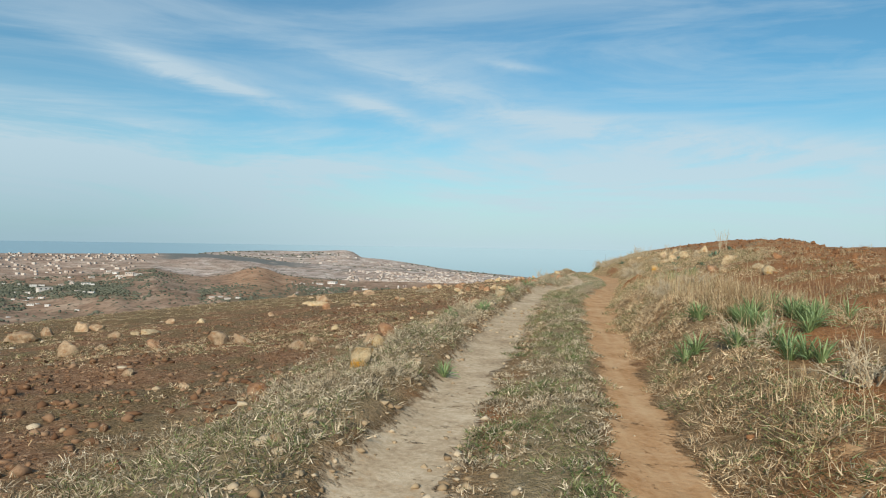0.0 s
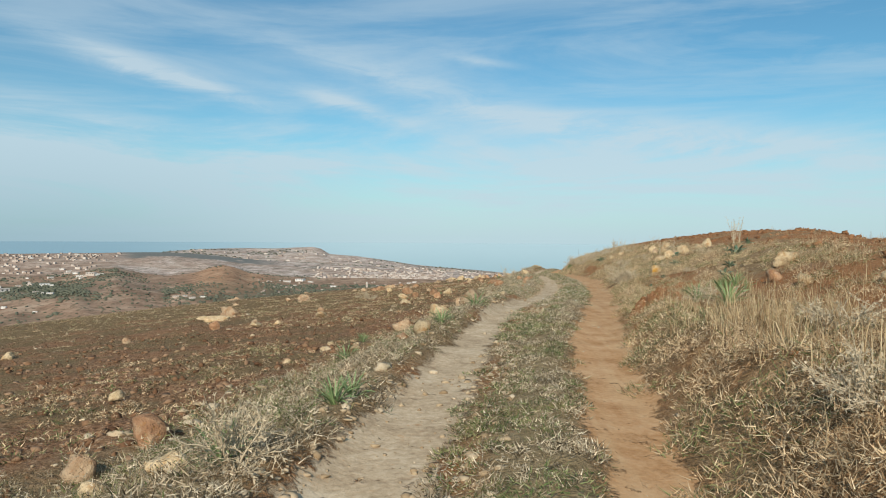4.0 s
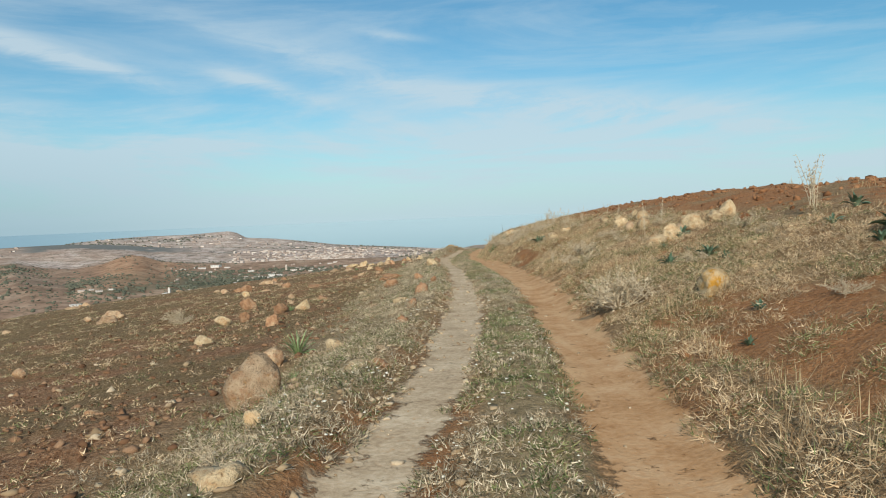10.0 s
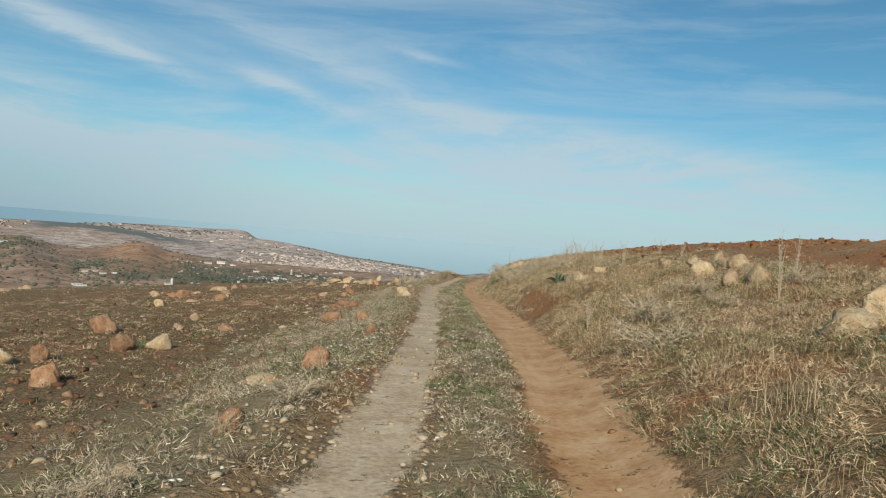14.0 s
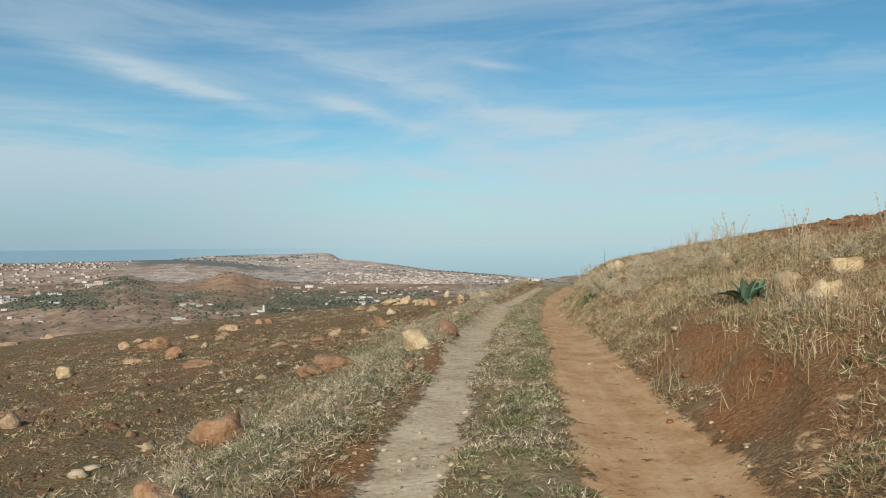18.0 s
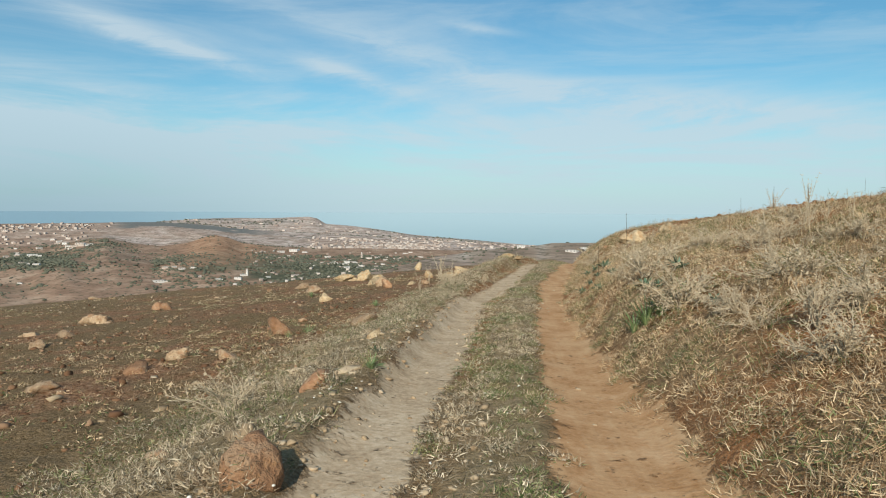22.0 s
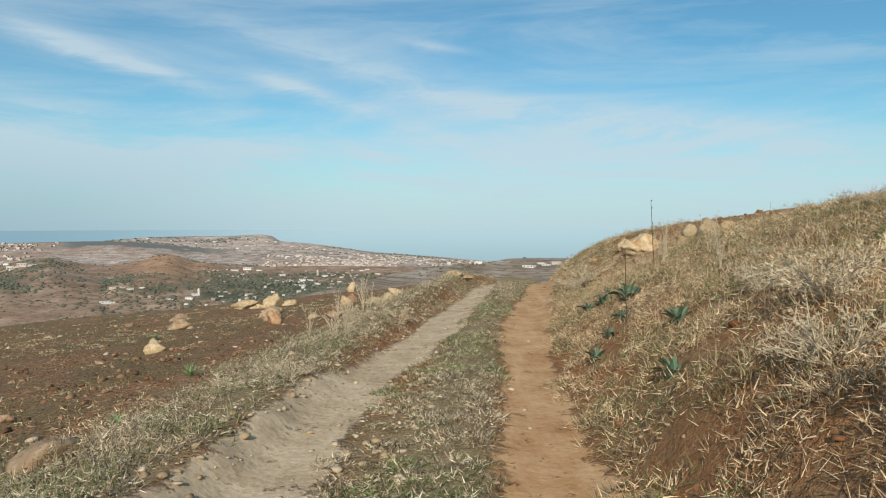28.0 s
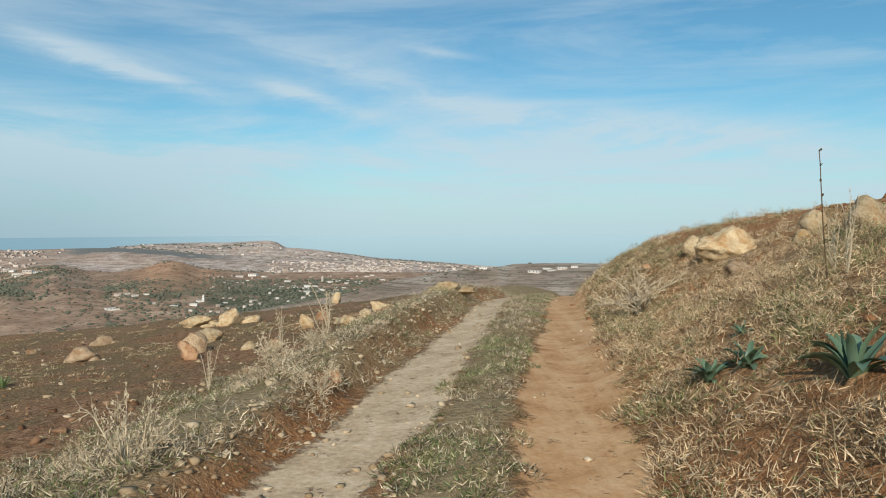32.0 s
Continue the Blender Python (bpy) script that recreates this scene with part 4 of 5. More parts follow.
rock("pale", 5.64, 20.25, 0.5, 0.3)
rock("tan", 4.97, 19.09, 0.16, 0.16)
rock("rust", 4.64, 18.02, 0.28, 0.17)
rock("pale", -4.89, 28.69, 0.38, 0.17)
rock("pale", 0.37, 23.97, 0.14, 0.16)
rock("pale", 0.57, 22.36, 0.35, 0.13)
rock("rust", -2.92, 37.41, 0.33, 0.40)
rock("tan", -11.39, 47.27, 0.39, 0.22)
rock("tan", -14.37, 46.89, 0.51, 0.23)
rock("pale", -5.95, 50.49, 0.46, 0.29)
rock("tan", -5.95, 58.96, 0.43, 0.29)
rock("tan", -2.28, 27.30, 0.16, 0.08)
rock("pale", 7.77, 39.8, 0.38, 0.28)
rock("pale", 7.7, 41.2, 0.32, 0.24)
rock("pale", 1.01, 25.44, 0.27, 0.12)
rock("rust", 1.22, 25.44, 0.21, 0.11)
rock("tan", 0.31, 26.16, 0.16, 0.08)
rock("rust", 1.34, 29.13, 0.26, 0.15)
rock("rust", 1.68, 33.78, 0.33, 0.29)
rock("rust", -1.76, 35.46, 0.38, 0.35)
rock("tan", -1.23, 26.86, 0.15, 0.07)
rock("tan", 3.93, 25.63, 0.12, 0.06)
rock("pale", 1.25, 33.48, 0.33, 0.16)
rock("rust", 1.72, 39.65, 0.34, 0.23)
rock("rust", 3.06, 30.00, 0.16, 0.08)
rock("rust", 2.04, 36.69, 0.17, 0.18)
rock("tan", -2.56, 42.55, 0.38, 0.15)
rock("pale", 0.51, 34.67, 0.10, 0.06)
rock("tan", -6.67, 61.02, 0.55, 0.28)
rock("tan", -10.36, 61.64, 0.58, 0.23)
rock("pale", -3.86, 80.54, 1.28, 0.51)
rock("pale", 6.62, 44.4, 0.36, 0.26)
rock("pale", 6.38, 42.95, 0.45, 0.26)
rock("pale", 7.07, 44.0, 0.38, 0.26)
rock("tan", -2.98, 44.85, 0.29, 0.25)
rock("tan", -9.00, 58.35, 0.56, 0.23)
rock("tan", -5.45, 52.40, 0.53, 0.18)
rock("pale", 7.54, 49.4, 0.4, 0.2)
rock("rust", 2.44, 43.71, 0.22, 0.15)
rock("rust", -2.84, 50.34, 0.88, 0.20)
rock("tan", -3.42, 72.6, 0.69, 0.38)
rock("tan", -26.96, 80.74, 0.96, 0.44)
rock("tan", -24.76, 74.03, 1.14, 0.31)
rock("pale", 7.12, 48.24, 0.36, 0.18)
rock("pale", 5.42, 44.52, 0.12, 0.06)
rock("rust", 2.47, 48.01, 0.41, 0.30)
rock("rust", -4.57, 52.60, 0.58, 0.37)
rock("tan", -8.35, 62.21, 0.71, 0.20)
rock("rust", -1.38, 54.36, 0.5, 0.18)
rock("tan", -2.15, 53.34, 0.66, 0.15)
rock("tan", 1.33, 49.44, 0.21, 0.09)
rock("tan", -5.16, 55.79, 0.28, 0.14)
rock("rust", 2.22, 50.36, 0.30, 0.17)
rock("rust", -0.34, 57.92, 0.66, 0.36)
rock("rust", -8.33, 69.28, 0.49, 0.36)
rock("pale", 2.27, 53.06, 0.25, 0.10)
rock("pale", 2.38, 79.71, 0.96, 0.40)
rock("rust", -7.40, 68.03, 0.53, 0.36)
rock("tan", 1.41, 57.64, 0.65, 0.22)
rock("tan", -20.68, 86.33, 0.72, 0.29)
rock("rust", 0.02, 69.68, 0.53, 0.35)
rock("pale", 0.77, 70.50, 0.30, 0.18)
rock("tan", 1.32, 70.52, 0.39, 0.18)
rock("pale", 3.43, 88.29, 0.53, 0.29)
rock("tan", -1.82, 64.81, 0.23, 0.07)
rock("rust", -0.53, 60.06, 0.31, 0.09)
rock("tan", -8.15, 74.25, 0.41, 0.12)
rock("tan", 1.52, 67.86, 0.29, 0.12)
rock("pale", 1.97, 74.66, 0.69, 0.22)
rock("pale", 2.29, 75.97, 0.59, 0.39)
rock("rust", 3.53, 63.48, 0.19, 0.11)
rock("pale", 3.19, 82.42, 0.48, 0.20)
rock("tan", -6.14, 75.35, 0.33, 0.13)
rock("rust", 7.75, 69.59, 0.18, 0.10)
squill(-0.62, 12.18, 0.39, 0.30)
squill(-0.71, 6.48, 0.27, 0.19)
squill(3.29, 17.31, 0.67, 0.45)
squill(4.16, 17.88, 0.35, 0.40)
squill(-0.98, 10.62, 0.34, 0.34)
squill(-0.34, 30.19, 0.85, 0.47)
squill(3.23, 15.80, 0.73, 0.49)
squill(4.43, 19.16, 0.33, 0.55)
squill(-0.69, 11.93, 0.34, 0.24)
squill(-2.07, 20.47, 0.47, 0.35)
squill(-0.27, 16.45, 0.5, 0.36)
squill(0.12, 18.8, 0.6, 0.4)
squill(-1.86, 17.94, 0.59, 0.22)
squill(4.44, 19.69, 0.41, 0.49)
squill(6.41, 25.07, 0.38, 0.46)
squill(7.05, 26.75, 0.72, 0.5)
squill(5.59, 22.94, 0.42, 0.36)
squill(5.08, 21.75, 0.46, 0.36)
squill(4.53, 20.29, 0.42, 0.34)
squill(4.55, 21.95, 0.25, 0.25)
squill(0.02, 27.67, 0.26, 0.25)
squill(4.72, 25.32, 0.23, 0.23)
squill(6.73, 26.56, 0.36, 0.3)
squill(4.26, 24.58, 0.20, 0.15)
squill(6.18, 29.82, 0.5, 0.44)
squill(6.86, 32.77, 0.32, 0.22)
squill(6.35, 32.26, 0.25, 0.15)
squill(8.19, 29.25, 0.5, 0.5)
squill(7.31, 28.4, 0.36, 0.36)
squill(6.09, 29.06, 0.30, 0.24)
squill(5.53, 29.77, 0.45, 0.30)
squill(6.99, 32.94, 0.54, 0.31)
squill(6.33, 31.04, 0.20, 0.15)
squill(-1.94, 38.78, 0.38, 0.19)
squill(6.04, 44.1, 0.7, 0.5)
squill(6.2, 44.2, 0.5, 0.4)
squill(0.29, 57.53, 0.44, 0.39)
squill(0.90, 61.66, 0.36, 0.34)
squill(5.65, 53.57, 0.30, 0.33)
squill(6.36, 61.08, 0.62, 0.5)
squill(2.53, 51.72, 0.21, 0.18)
squill(5.70, 53.05, 0.30, 0.30)
squill(6.10, 53.77, 0.45, 0.19)
squill(5.77, 51.22, 0.29, 0.22)
squill(1.00, 59.45, 0.31, 0.26)
squill(5.59, 59.18, 0.36, 0.34)
squill(-0.01, 57.28, 0.29, 0.19)
squill(5.84, 59.7, 0.25, 0.3)
squill(6.06, 58.31, 0.4, 0.34)
squill(5.61, 57.04, 0.34, 0.32)
squill(6.29, 62.1, 0.42, 0.34)
squill(6.06, 60.16, 0.22, 0.3)
squill(6.44, 61.3, 0.4, 0.36)
squill(6.55, 62.78, 0.26, 0.22)
squill(6.14, 62.3, 0.4, 0.32)
squill(-2.48, 68.57, 0.42, 0.31)
for x, y, size in ((5.33, 52.0, 0.62), (5.45, 51.9, 0.55), (5.24, 52.15, 0.5), (5.62, 52.05, 0.42), (5.75, 52.2, 0.4), (2.62, 50.9, 0.3)):
    SPOTS.append((x, y, 0.12))
    set_out(ASPHODELS, x, y, pose(x, y, float(land(x, y)), 0, 0, dice.uniform(0, 360)) @ Matrix.Scale(size, 4), "asphodel")
SPOTS.append((4.17, 27.9, 0.5))
brush(4.17, 27.9, 1.15, 0.75)
brush(4.3, 28.1, 0.8, 0.7)
brush(5.13, 33.76, 1.0, 0.5)
brush(5.56, 51.86, 0.9, 0.5)
brush(6.36, 50.98, 1.0, 0.55)
brush(5.68, 48.72, 0.6, 0.5)
thistle(5.08, 36.69, 0.23, 0.50)
thistle(6.90, 34.99, 0.39, 0.91)
thistle(7.93, 50.72, 0.97, 0.85)
thistle(7.56, 46.61, 0.54, 0.81)
brush(7.08, 67.38, 1.26, 1.01)
brush(5.87, 54.24, 1.07, 0.86)
thistle(7.90, 51.64, 0.82, 0.82)
brush(5.60, 51.66, 0.90, 0.72)
brush(5.88, 49.35, 0.51, 0.60)
thistle(1.66, 73.80, 1.18, 1.10)
thistle(2.30, 70.11, 0.84, 0.84)
brush(2.88, 61.29, 0.45, 0.68)
brush(3.49, 63.04, 0.45, 0.45)
brush(5.84, 55.64, 0.46, 0.43)
brush(6.47, 57.68, 0.59, 0.39)
thistle(7.46, 63.28, 0.42, 0.55)
thistle(7.56, 61.67, 0.35, 0.58)
thistle(7.10, 60.12, 0.31, 0.45)
thistle(1.49, 70.15, 0.62, 0.83)
brush(2.99, 65.54, 0.39, 0.39)
thistle(1.52, 66.31, 0.44, 0.67)
thistle(7.36, 62.93, 0.43, 0.66)
thistle(8.08, 30.14, 0.65, 0.98)
thistle(8.61, 31.19, 0.76, 0.89)
thistle(7.74, 36.24, 0.31, 0.62)
brush(-0.87, 10.53, 0.60, 0.60)
brush(-1.05, 5.84, 0.39, 0.34)
brush(1.97, 6.29, 0.54, 0.48)
brush(2.24, 4.80, 0.52, 0.57)
brush(2.06, 10.34, 0.50, 0.50)
brush(2.99, 12.47, 0.89, 0.50)
brush(3.37, 16.57, 0.77, 0.44)
brush(-5.71, 40.50, 0.87, 0.58)
brush(1.27, 30.19, 0.29, 0.34)
brush(1.76, 32.26, 0.55, 0.23)
brush(1.46, 50.49, 0.86, 0.67)
brush(2.35, 66.37, 0.83, 0.83)
thistle(6.20, 51.06, 0.42, 0.52)
brush(-5.11, 39.38, 0.70, 0.42)
brush(5.60, 35.48, 1.00, 0.67)
earth_mound(2.72, 17.25, 0.85, 0.2)
earth_mound(4.16, 21.65, 1.1, 0.12)
for row in (("pale", 8.36, 67.85, 1.0, 0.62), ("pale", 8.3, 68.9, 0.4, 0.34), ("tan", 7.95, 66.35, 0.42, 0.26),
            ("yellow", 8.85, 66.6, 0.26, 0.2), ("pale", 9.05, 66.7, 0.42, 0.36), ("pale", 8.85, 65.25, 0.56, 0.44), ("pale", 9.35, 65.6, 0.34, 0.24), ("pale", 9.15, 65.9, 0.4, 0.3)):
    rock(*row)
spike(7.23, 62.95, 1.0)
spike(6.03, 59.8, 0.75)


for x, y, count in ((2.31, 7.16, 3), (2.32, 7.6, 3), (2.4, 7.05, 2), (2.34, 7.9, 2), (2.58, 7.3, 2), (2.8, 7.02, 3), (2.52, 6.61, 2), (2.2, 6.23, 2),
                    (2.13, 5.65, 3), (1.77, 6.34, 2), (1.62, 6.69, 2), (1.9, 7.84, 2), (3.2, 7.6, 2), (2.9, 8.6, 1), (2.68, 14.77, 1)):
    for k in range(count):
        squill(x + dice.uniform(-0.13, 0.13), y + dice.uniform(-0.13, 0.13), dice.uniform(0.26, 0.38), 0.3)
for k in range(30):
    y = dice.uniform(24, 60)
    u = dice.uniform(2.1, 4.8)
    size = dice.uniform(0.3, 0.7)
    brush(float(track_x(y)) + u, y, size, size * 0.6)
for k in range(20):
    y = dice.uniform(43, 57)
    size = dice.uniform(0.4, 0.85)
    brush(float(track_x(y)) + dice.uniform(1.7, 4.2), y, size, size * 0.8)
for k in range(11):
    y = dice.uniform(44, 65)
    spike(float(track_x(y)) + dice.uniform(3.2, 5.0), y, dice.uniform(0.3, 0.6))
for k in range(12):
    y = dice.uniform(41, 66)
    thistle(float(track_x(y)) + dice.uniform(3.0, 5.2), y, dice.uniform(0.3, 0.6), dice.uniform(0.35, 0.7))
for k in range(14):
    y = dice.uniform(22, 66)
    brush(float(track_x(y)) - dice.uniform(1.5, 3.2), y, dice.uniform(0.25, 0.55), 0.25)


# ---- grass, weeds and gravel ----
def blades(name, x, y, tall, spread, count, wide, mat, words, category, lean=0.55):
    """Tufts at the places x, y: each of count bent blades with a base, a knee and a tip."""
    rng = np.random.RandomState(len(x) % 997)
    n = len(x)
    bx = np.repeat(x, count) + rng.normal(0, 1, n * count) * np.repeat(spread, count)
    by = np.repeat(y, count) + rng.normal(0, 1, n * count) * np.repeat(spread, count)
    bz = land(bx, by) - 0.01
    h = np.repeat(tall, count) * rng.uniform(0.45, 1.15, n * count)
    a = rng.uniform(0, 2 * math.pi, n * count)
    tilt = np.abs(rng.normal(0, lean, n * count)).clip(0, 1.35)
    face = a + rng.uniform(-1, 1, n * count) + math.pi / 2
    w = wide * rng.uniform(0.6, 1.4, n * count)
    sx, sy = np.cos(face) * w, np.sin(face) * w
    kx, ky, kz = bx + np.cos(a) * h * 0.5 * np.sin(tilt * 0.6), by + np.sin(a) * h * 0.5 * np.sin(tilt * 0.6), bz + 0.5 * h * np.cos(tilt * 0.6)
    tx, ty, tz = kx + np.cos(a) * h * 0.5 * np.sin(tilt * 1.3), ky + np.sin(a) * h * 0.5 * np.sin(tilt * 1.3), kz + 0.5 * h * np.cos(tilt * 1.3)
    verts = np.stack([np.stack(p, -1) for p in ((bx - sx, by - sy, bz), (bx + sx, by + sy, bz), (kx - sx * 0.8, ky - sy * 0.8, kz), (kx + sx * 0.8, ky + sy * 0.8, kz), (tx, ty, tz))], 1)
    first = np.arange(n * count)[:, None] * 5
    faces = np.concatenate([first + [0, 1, 3], first + [0, 3, 2], first + [2, 3, 4]])
    mesh = sheet(name, verts.reshape(-1, 3), faces)
    mesh.materials.append(mat)
    return tagged(new(name, mesh), words, category, kind="stuff")


def scatter(seed, count, u0, u1, y0, y1, keep, lean_near=0.0):
    """Places between two distances from the track's middle line, kept where keep(u, x, y) exceeds a draw."""
    rng = np.random.RandomState(seed)
    u, y = rng.uniform(u0, u1, count), y0 + (y1 - y0) * rng.uniform(0, 1, count) ** (1 + lean_near)
    x = track_x(y) + u
    stay = rng.rand(count) < keep(u, x, y)
    if u1 > 0.9:
        for px, py, clear in SPOTS:
            stay &= (x - px) ** 2 + (y - py + 0.06) ** 2 > clear ** 2
    return x[stay], y[stay], u[stay], rng


def patches(x, y, scale, lo, hi):
    return smooth(LUMPS.rough(x * scale + 31, y * scale + 7, 3), lo, hi)


def paint_needles(dry, green, amount):
    """Dead leaves and twigs of many tones, with green growth in patches."""
    def paint(n, where):
        pick = n.make("ShaderNodeNewGeometry").outputs["Random Per Island"]
        fresh = n.math("MULTIPLY", n.span(n.noise(where, 0.8, 4, 0.6), 0.42, 0.56), amount)
        flip = n.math("FRACT", n.math("MULTIPLY", pick, 13.7))
        colour = n.mix(n.math("LESS_THAN", flip, fresh), n.ramp(pick, *dry), n.ramp(pick, *green))
        colour = n.mix(n.span(n.noise(where, 1.9, 3), 0.5, 0.66, 0.0, 0.25), colour, (0.34, 0.2, 0.11))
        tone = n.span(n.noise(where, 5.5, 4, 0.65), 0.36, 0.64, 0.62, 1.34)
        colour = n.mix(1.0, colour, n.make("ShaderNodeCombineColor", Red=tone, Green=tone, Blue=tone).outputs[0], "MULTIPLY")
        return {"colour": colour, "rough": 0.85, "spec": 0.12, "through": 0.1}
    return paint


DRY = ((0.0, (0.08, 0.054, 0.032)), (0.2, (0.29, 0.195, 0.11)), (0.35, (0.45, 0.3, 0.165)), (0.5, (0.57, 0.43, 0.26)), (0.74, (0.65, 0.51, 0.325)), (1.0, (0.71, 0.585, 0.4)))
GREY_DRY = ((0.0, (0.05, 0.038, 0.024)), (0.25, (0.2, 0.155, 0.095)), (0.5, (0.43, 0.355, 0.24)), (0.74, (0.54, 0.455, 0.32)), (1.0, (0.72, 0.635, 0.48)))
GREEN = ((0.0, (0.06, 0.095, 0.03)), (0.5, (0.16, 0.195, 0.08)), (1.0, (0.3, 0.315, 0.15)))
BANK_CLUMP, VERGE_CLUMP, STRIP_CLUMP, FIELD_CLUMP = (material(k, paint_needles(d, GREEN, v)) for k, d, v in (("bank_clumps", DRY, 0.4), ("verge_clumps", GREY_DRY, 0.36), ("strip_clumps", GREY_DRY, 0.62), ("field_clumps", DRY, 0.4)))


def puffs(name, x, y, wide, tall, count, long, thick, mat, words, category):
    """Low tangled clumps at the places x, y: short needles that point outwards and up."""
    rng = np.random.RandomState(len(x) % 983)
    n = len(x)
    each = np.maximum((count * (wide / wide.mean()) ** 2), 4).astype(int)
    cx, cy, w, t = (np.repeat(v, each) for v in (x, y, wide, tall))
    m = len(cx)
    a, r = rng.uniform(0, 2 * math.pi, m), np.sqrt(rng.uniform(0, 1, m))
    px, py = cx + np.cos(a) * r * w, cy + np.sin(a) * r * w
    pz = land(px, py) + t * rng.uniform(0, 1, m) * np.clip(1 - r ** 2, 0, 1)
    way = np.stack([np.cos(a) * r * 0.7 + rng.normal(0, 0.6, m), np.sin(a) * r * 0.7 + rng.normal(0, 0.6, m), rng.uniform(-0.25, 1.1, m)], -1)
    way /= np.linalg.norm(way, axis=1, keepdims=True)
    side = np.cross(way, rng.normal(size=(m, 3)))
    side *= (thick * rng.uniform(0.6, 1.5, m) / np.linalg.norm(side, axis=1))[:, None]
    reach = way * (long * rng.uniform(0.5, 1.4, m))[:, None]
    p = np.stack([px, py, pz], -1)
    verts = np.stack([p - side, p + side, p + reach], 1).reshape(-1, 3)
    mesh = sheet(name, verts, np.arange(3 * m).reshape(-1, 3))
    mesh.materials.append(mat)
    return tagged(new(name, mesh), words, category, kind="stuff")


def near_first(y):
    """Grass thins out past the end of the drive."""
    return 1 - 0.6 * smooth(y, 64, 80)


x, y, u, rng = scatter(11, 9000, 1.1, 4.8, -2, 78, lambda u, x, y: smooth(u, 1.1, 1.7) * patches(x, y, 0.5, -0.1, 0.25) * (1 - 0.85 * bare_ground(u, y)))
blades("bank_grass", x, y, (0.1 + 0.28 * rng.rand(len(x)) ** 2) * (1 - 0.4 * smooth(y, 53, 57)), 0.07 + 0 * x, 14, 0.0024, STRAW, "dense dry straw-coloured grass on the bank", "grass", 0.7)
x, y, u, rng = scatter(16, 2600, 1.35, 4.3, 5.5, 18, lambda u, x, y: smooth(u, 1.3, 1.9) * (1 - smooth(u, 2.6 - 0.9 * (y < 10), 3.8)) * (0.35 + 0.65 * patches(x, y, 0.6, -0.2, 0.2)) * (1 - 0.9 * bare_ground(u, y)))
blades("tall_straw", x, y, 0.14 + 0.28 * rng.rand(len(x)) ** 1.5, 0.1 + 0 * x, 20, 0.003, STRAW, "tall pale dry grass standing on the bank", "grass", 0.8)
x, y, u, rng = scatter(31, 15000, 0.7, 5.4, -1, 76, lambda u, x, y: smooth(u, glide(y, RUT_Y, RIGHT_OUT) - 0.1, glide(y, RUT_Y, RIGHT_OUT) + 0.12) * (1 - 0.75 * smooth(u, 4.2, 5.2)) * np.maximum(0.8 * (u < 2.6), 0.42 + 0.58 * patches(x, y, 0.6, -0.3, 0.05)) * (1 - 0.9 * bare_ground(u, y)) * near_first(y))
puffs("bank_clumps", x, y, 0.07 + 0.16 * rng.rand(len(x)) ** 2, 0.04 + 0.2 * rng.rand(len(x)) ** 2, 86, 0.066, 0.0025, BANK_CLUMP, "low tangled dry weeds covering the bank", "weeds")
x, y, u, rng = scatter(12, 7000, 4.8, 13, 0, 84, lambda u, x, y: (1 - 0.8 * smooth(u, 5, 10)) * patches(x, y, 0.35, -0.1, 0.3) * (1 - 0.85 * bare_ground(u, y)))
blades("hilltop_grass", x, y, 0.07 + 0.18 * rng.rand(len(x)) ** 2.4, 0.07 + 0 * x, 10, 0.003, STRAW, "dry grass on top of the bank", "grass", 0.9)
x, y, u, rng = scatter(32, 9500, -0.95, 0.6, -1, 76, lambda u, x, y: smooth(u, glide(y, RUT_Y, LEFT_IN) - 0.06, glide(y, RUT_Y, LEFT_IN) + 0.08) * (1 - smooth(u, glide(y, RUT_Y, RIGHT_IN) - 0.08, glide(y, RUT_Y, RIGHT_IN) + 0.05)) * (0.3 + 0.7 * patches(x, y, 1.1, -0.35, 0.0)))
puffs("strip_weeds", x, y, 0.05 + 0.09 * rng.rand(len(x)) ** 2, 0.015 + 0.06 * rng.rand(len(x)) ** 2, 46, 0.044, 0.0032, STRIP_CLUMP, "low grey-green weeds between the wheel ruts", "weeds")
x, y, u, rng = scatter(33, 10500, -3.8, -0.8, -2, 80, lambda u, x, y: smooth(-u, -glide(y, RUT_Y, LEFT_OUT) - 0.02, 0.15 - glide(y, RUT_Y, LEFT_OUT)) * (1 - 0.6 * smooth(-u, 2.4, 3.7)) * (0.3 + 0.7 * patches(x, y, 0.7, -0.25, 0.05)))
puffs("verge_weeds", x, y, 0.06 + 0.14 * rng.rand(len(x)) ** 2, 0.03 + 0.2 * rng.rand(len(x)) ** 2, 58, 0.058, 0.0029, VERGE_CLUMP, "grey-brown weeds on the verge of the track", "weeds")
x, y, u, rng = scatter(14, 2600, -3.6, -1.2, -2, 80, lambda u, x, y: smooth(-u, 1.1, 1.5) * patches(x, y, 0.7, -0.1, 0.25))
blades("verge_grass", x, y, 0.05 + 0.14 * rng.rand(len(x)) ** 2.4, 0.05 + 0 * x, 9, 0.003, GREY, "thin dry grass on the verge of the track", "grass", 1.0)
x, y, u, rng = scatter(34, 34000, -34, -2.8, 2, 84, lambda u, x, y: np.minimum(1, 0.12 + 0.6 * smooth(y, 28, 40) * (1 - smooth(y, 55, 62)) + 0.94 * patches(x, y, 0.22, -0.02, 0.25)) * (1 - 0.6 * smooth(-u, 7, 18)), 0.5)
puffs("field_weeds", x, y, 0.05 + 0.13 * rng.rand(len(x)) ** 3, 0.025 + 0.11 * rng.rand(len(x)) ** 2, 19, 0.052, 0.005, FIELD_CLUMP, "sparse dry weeds on the ploughed field", "weeds")


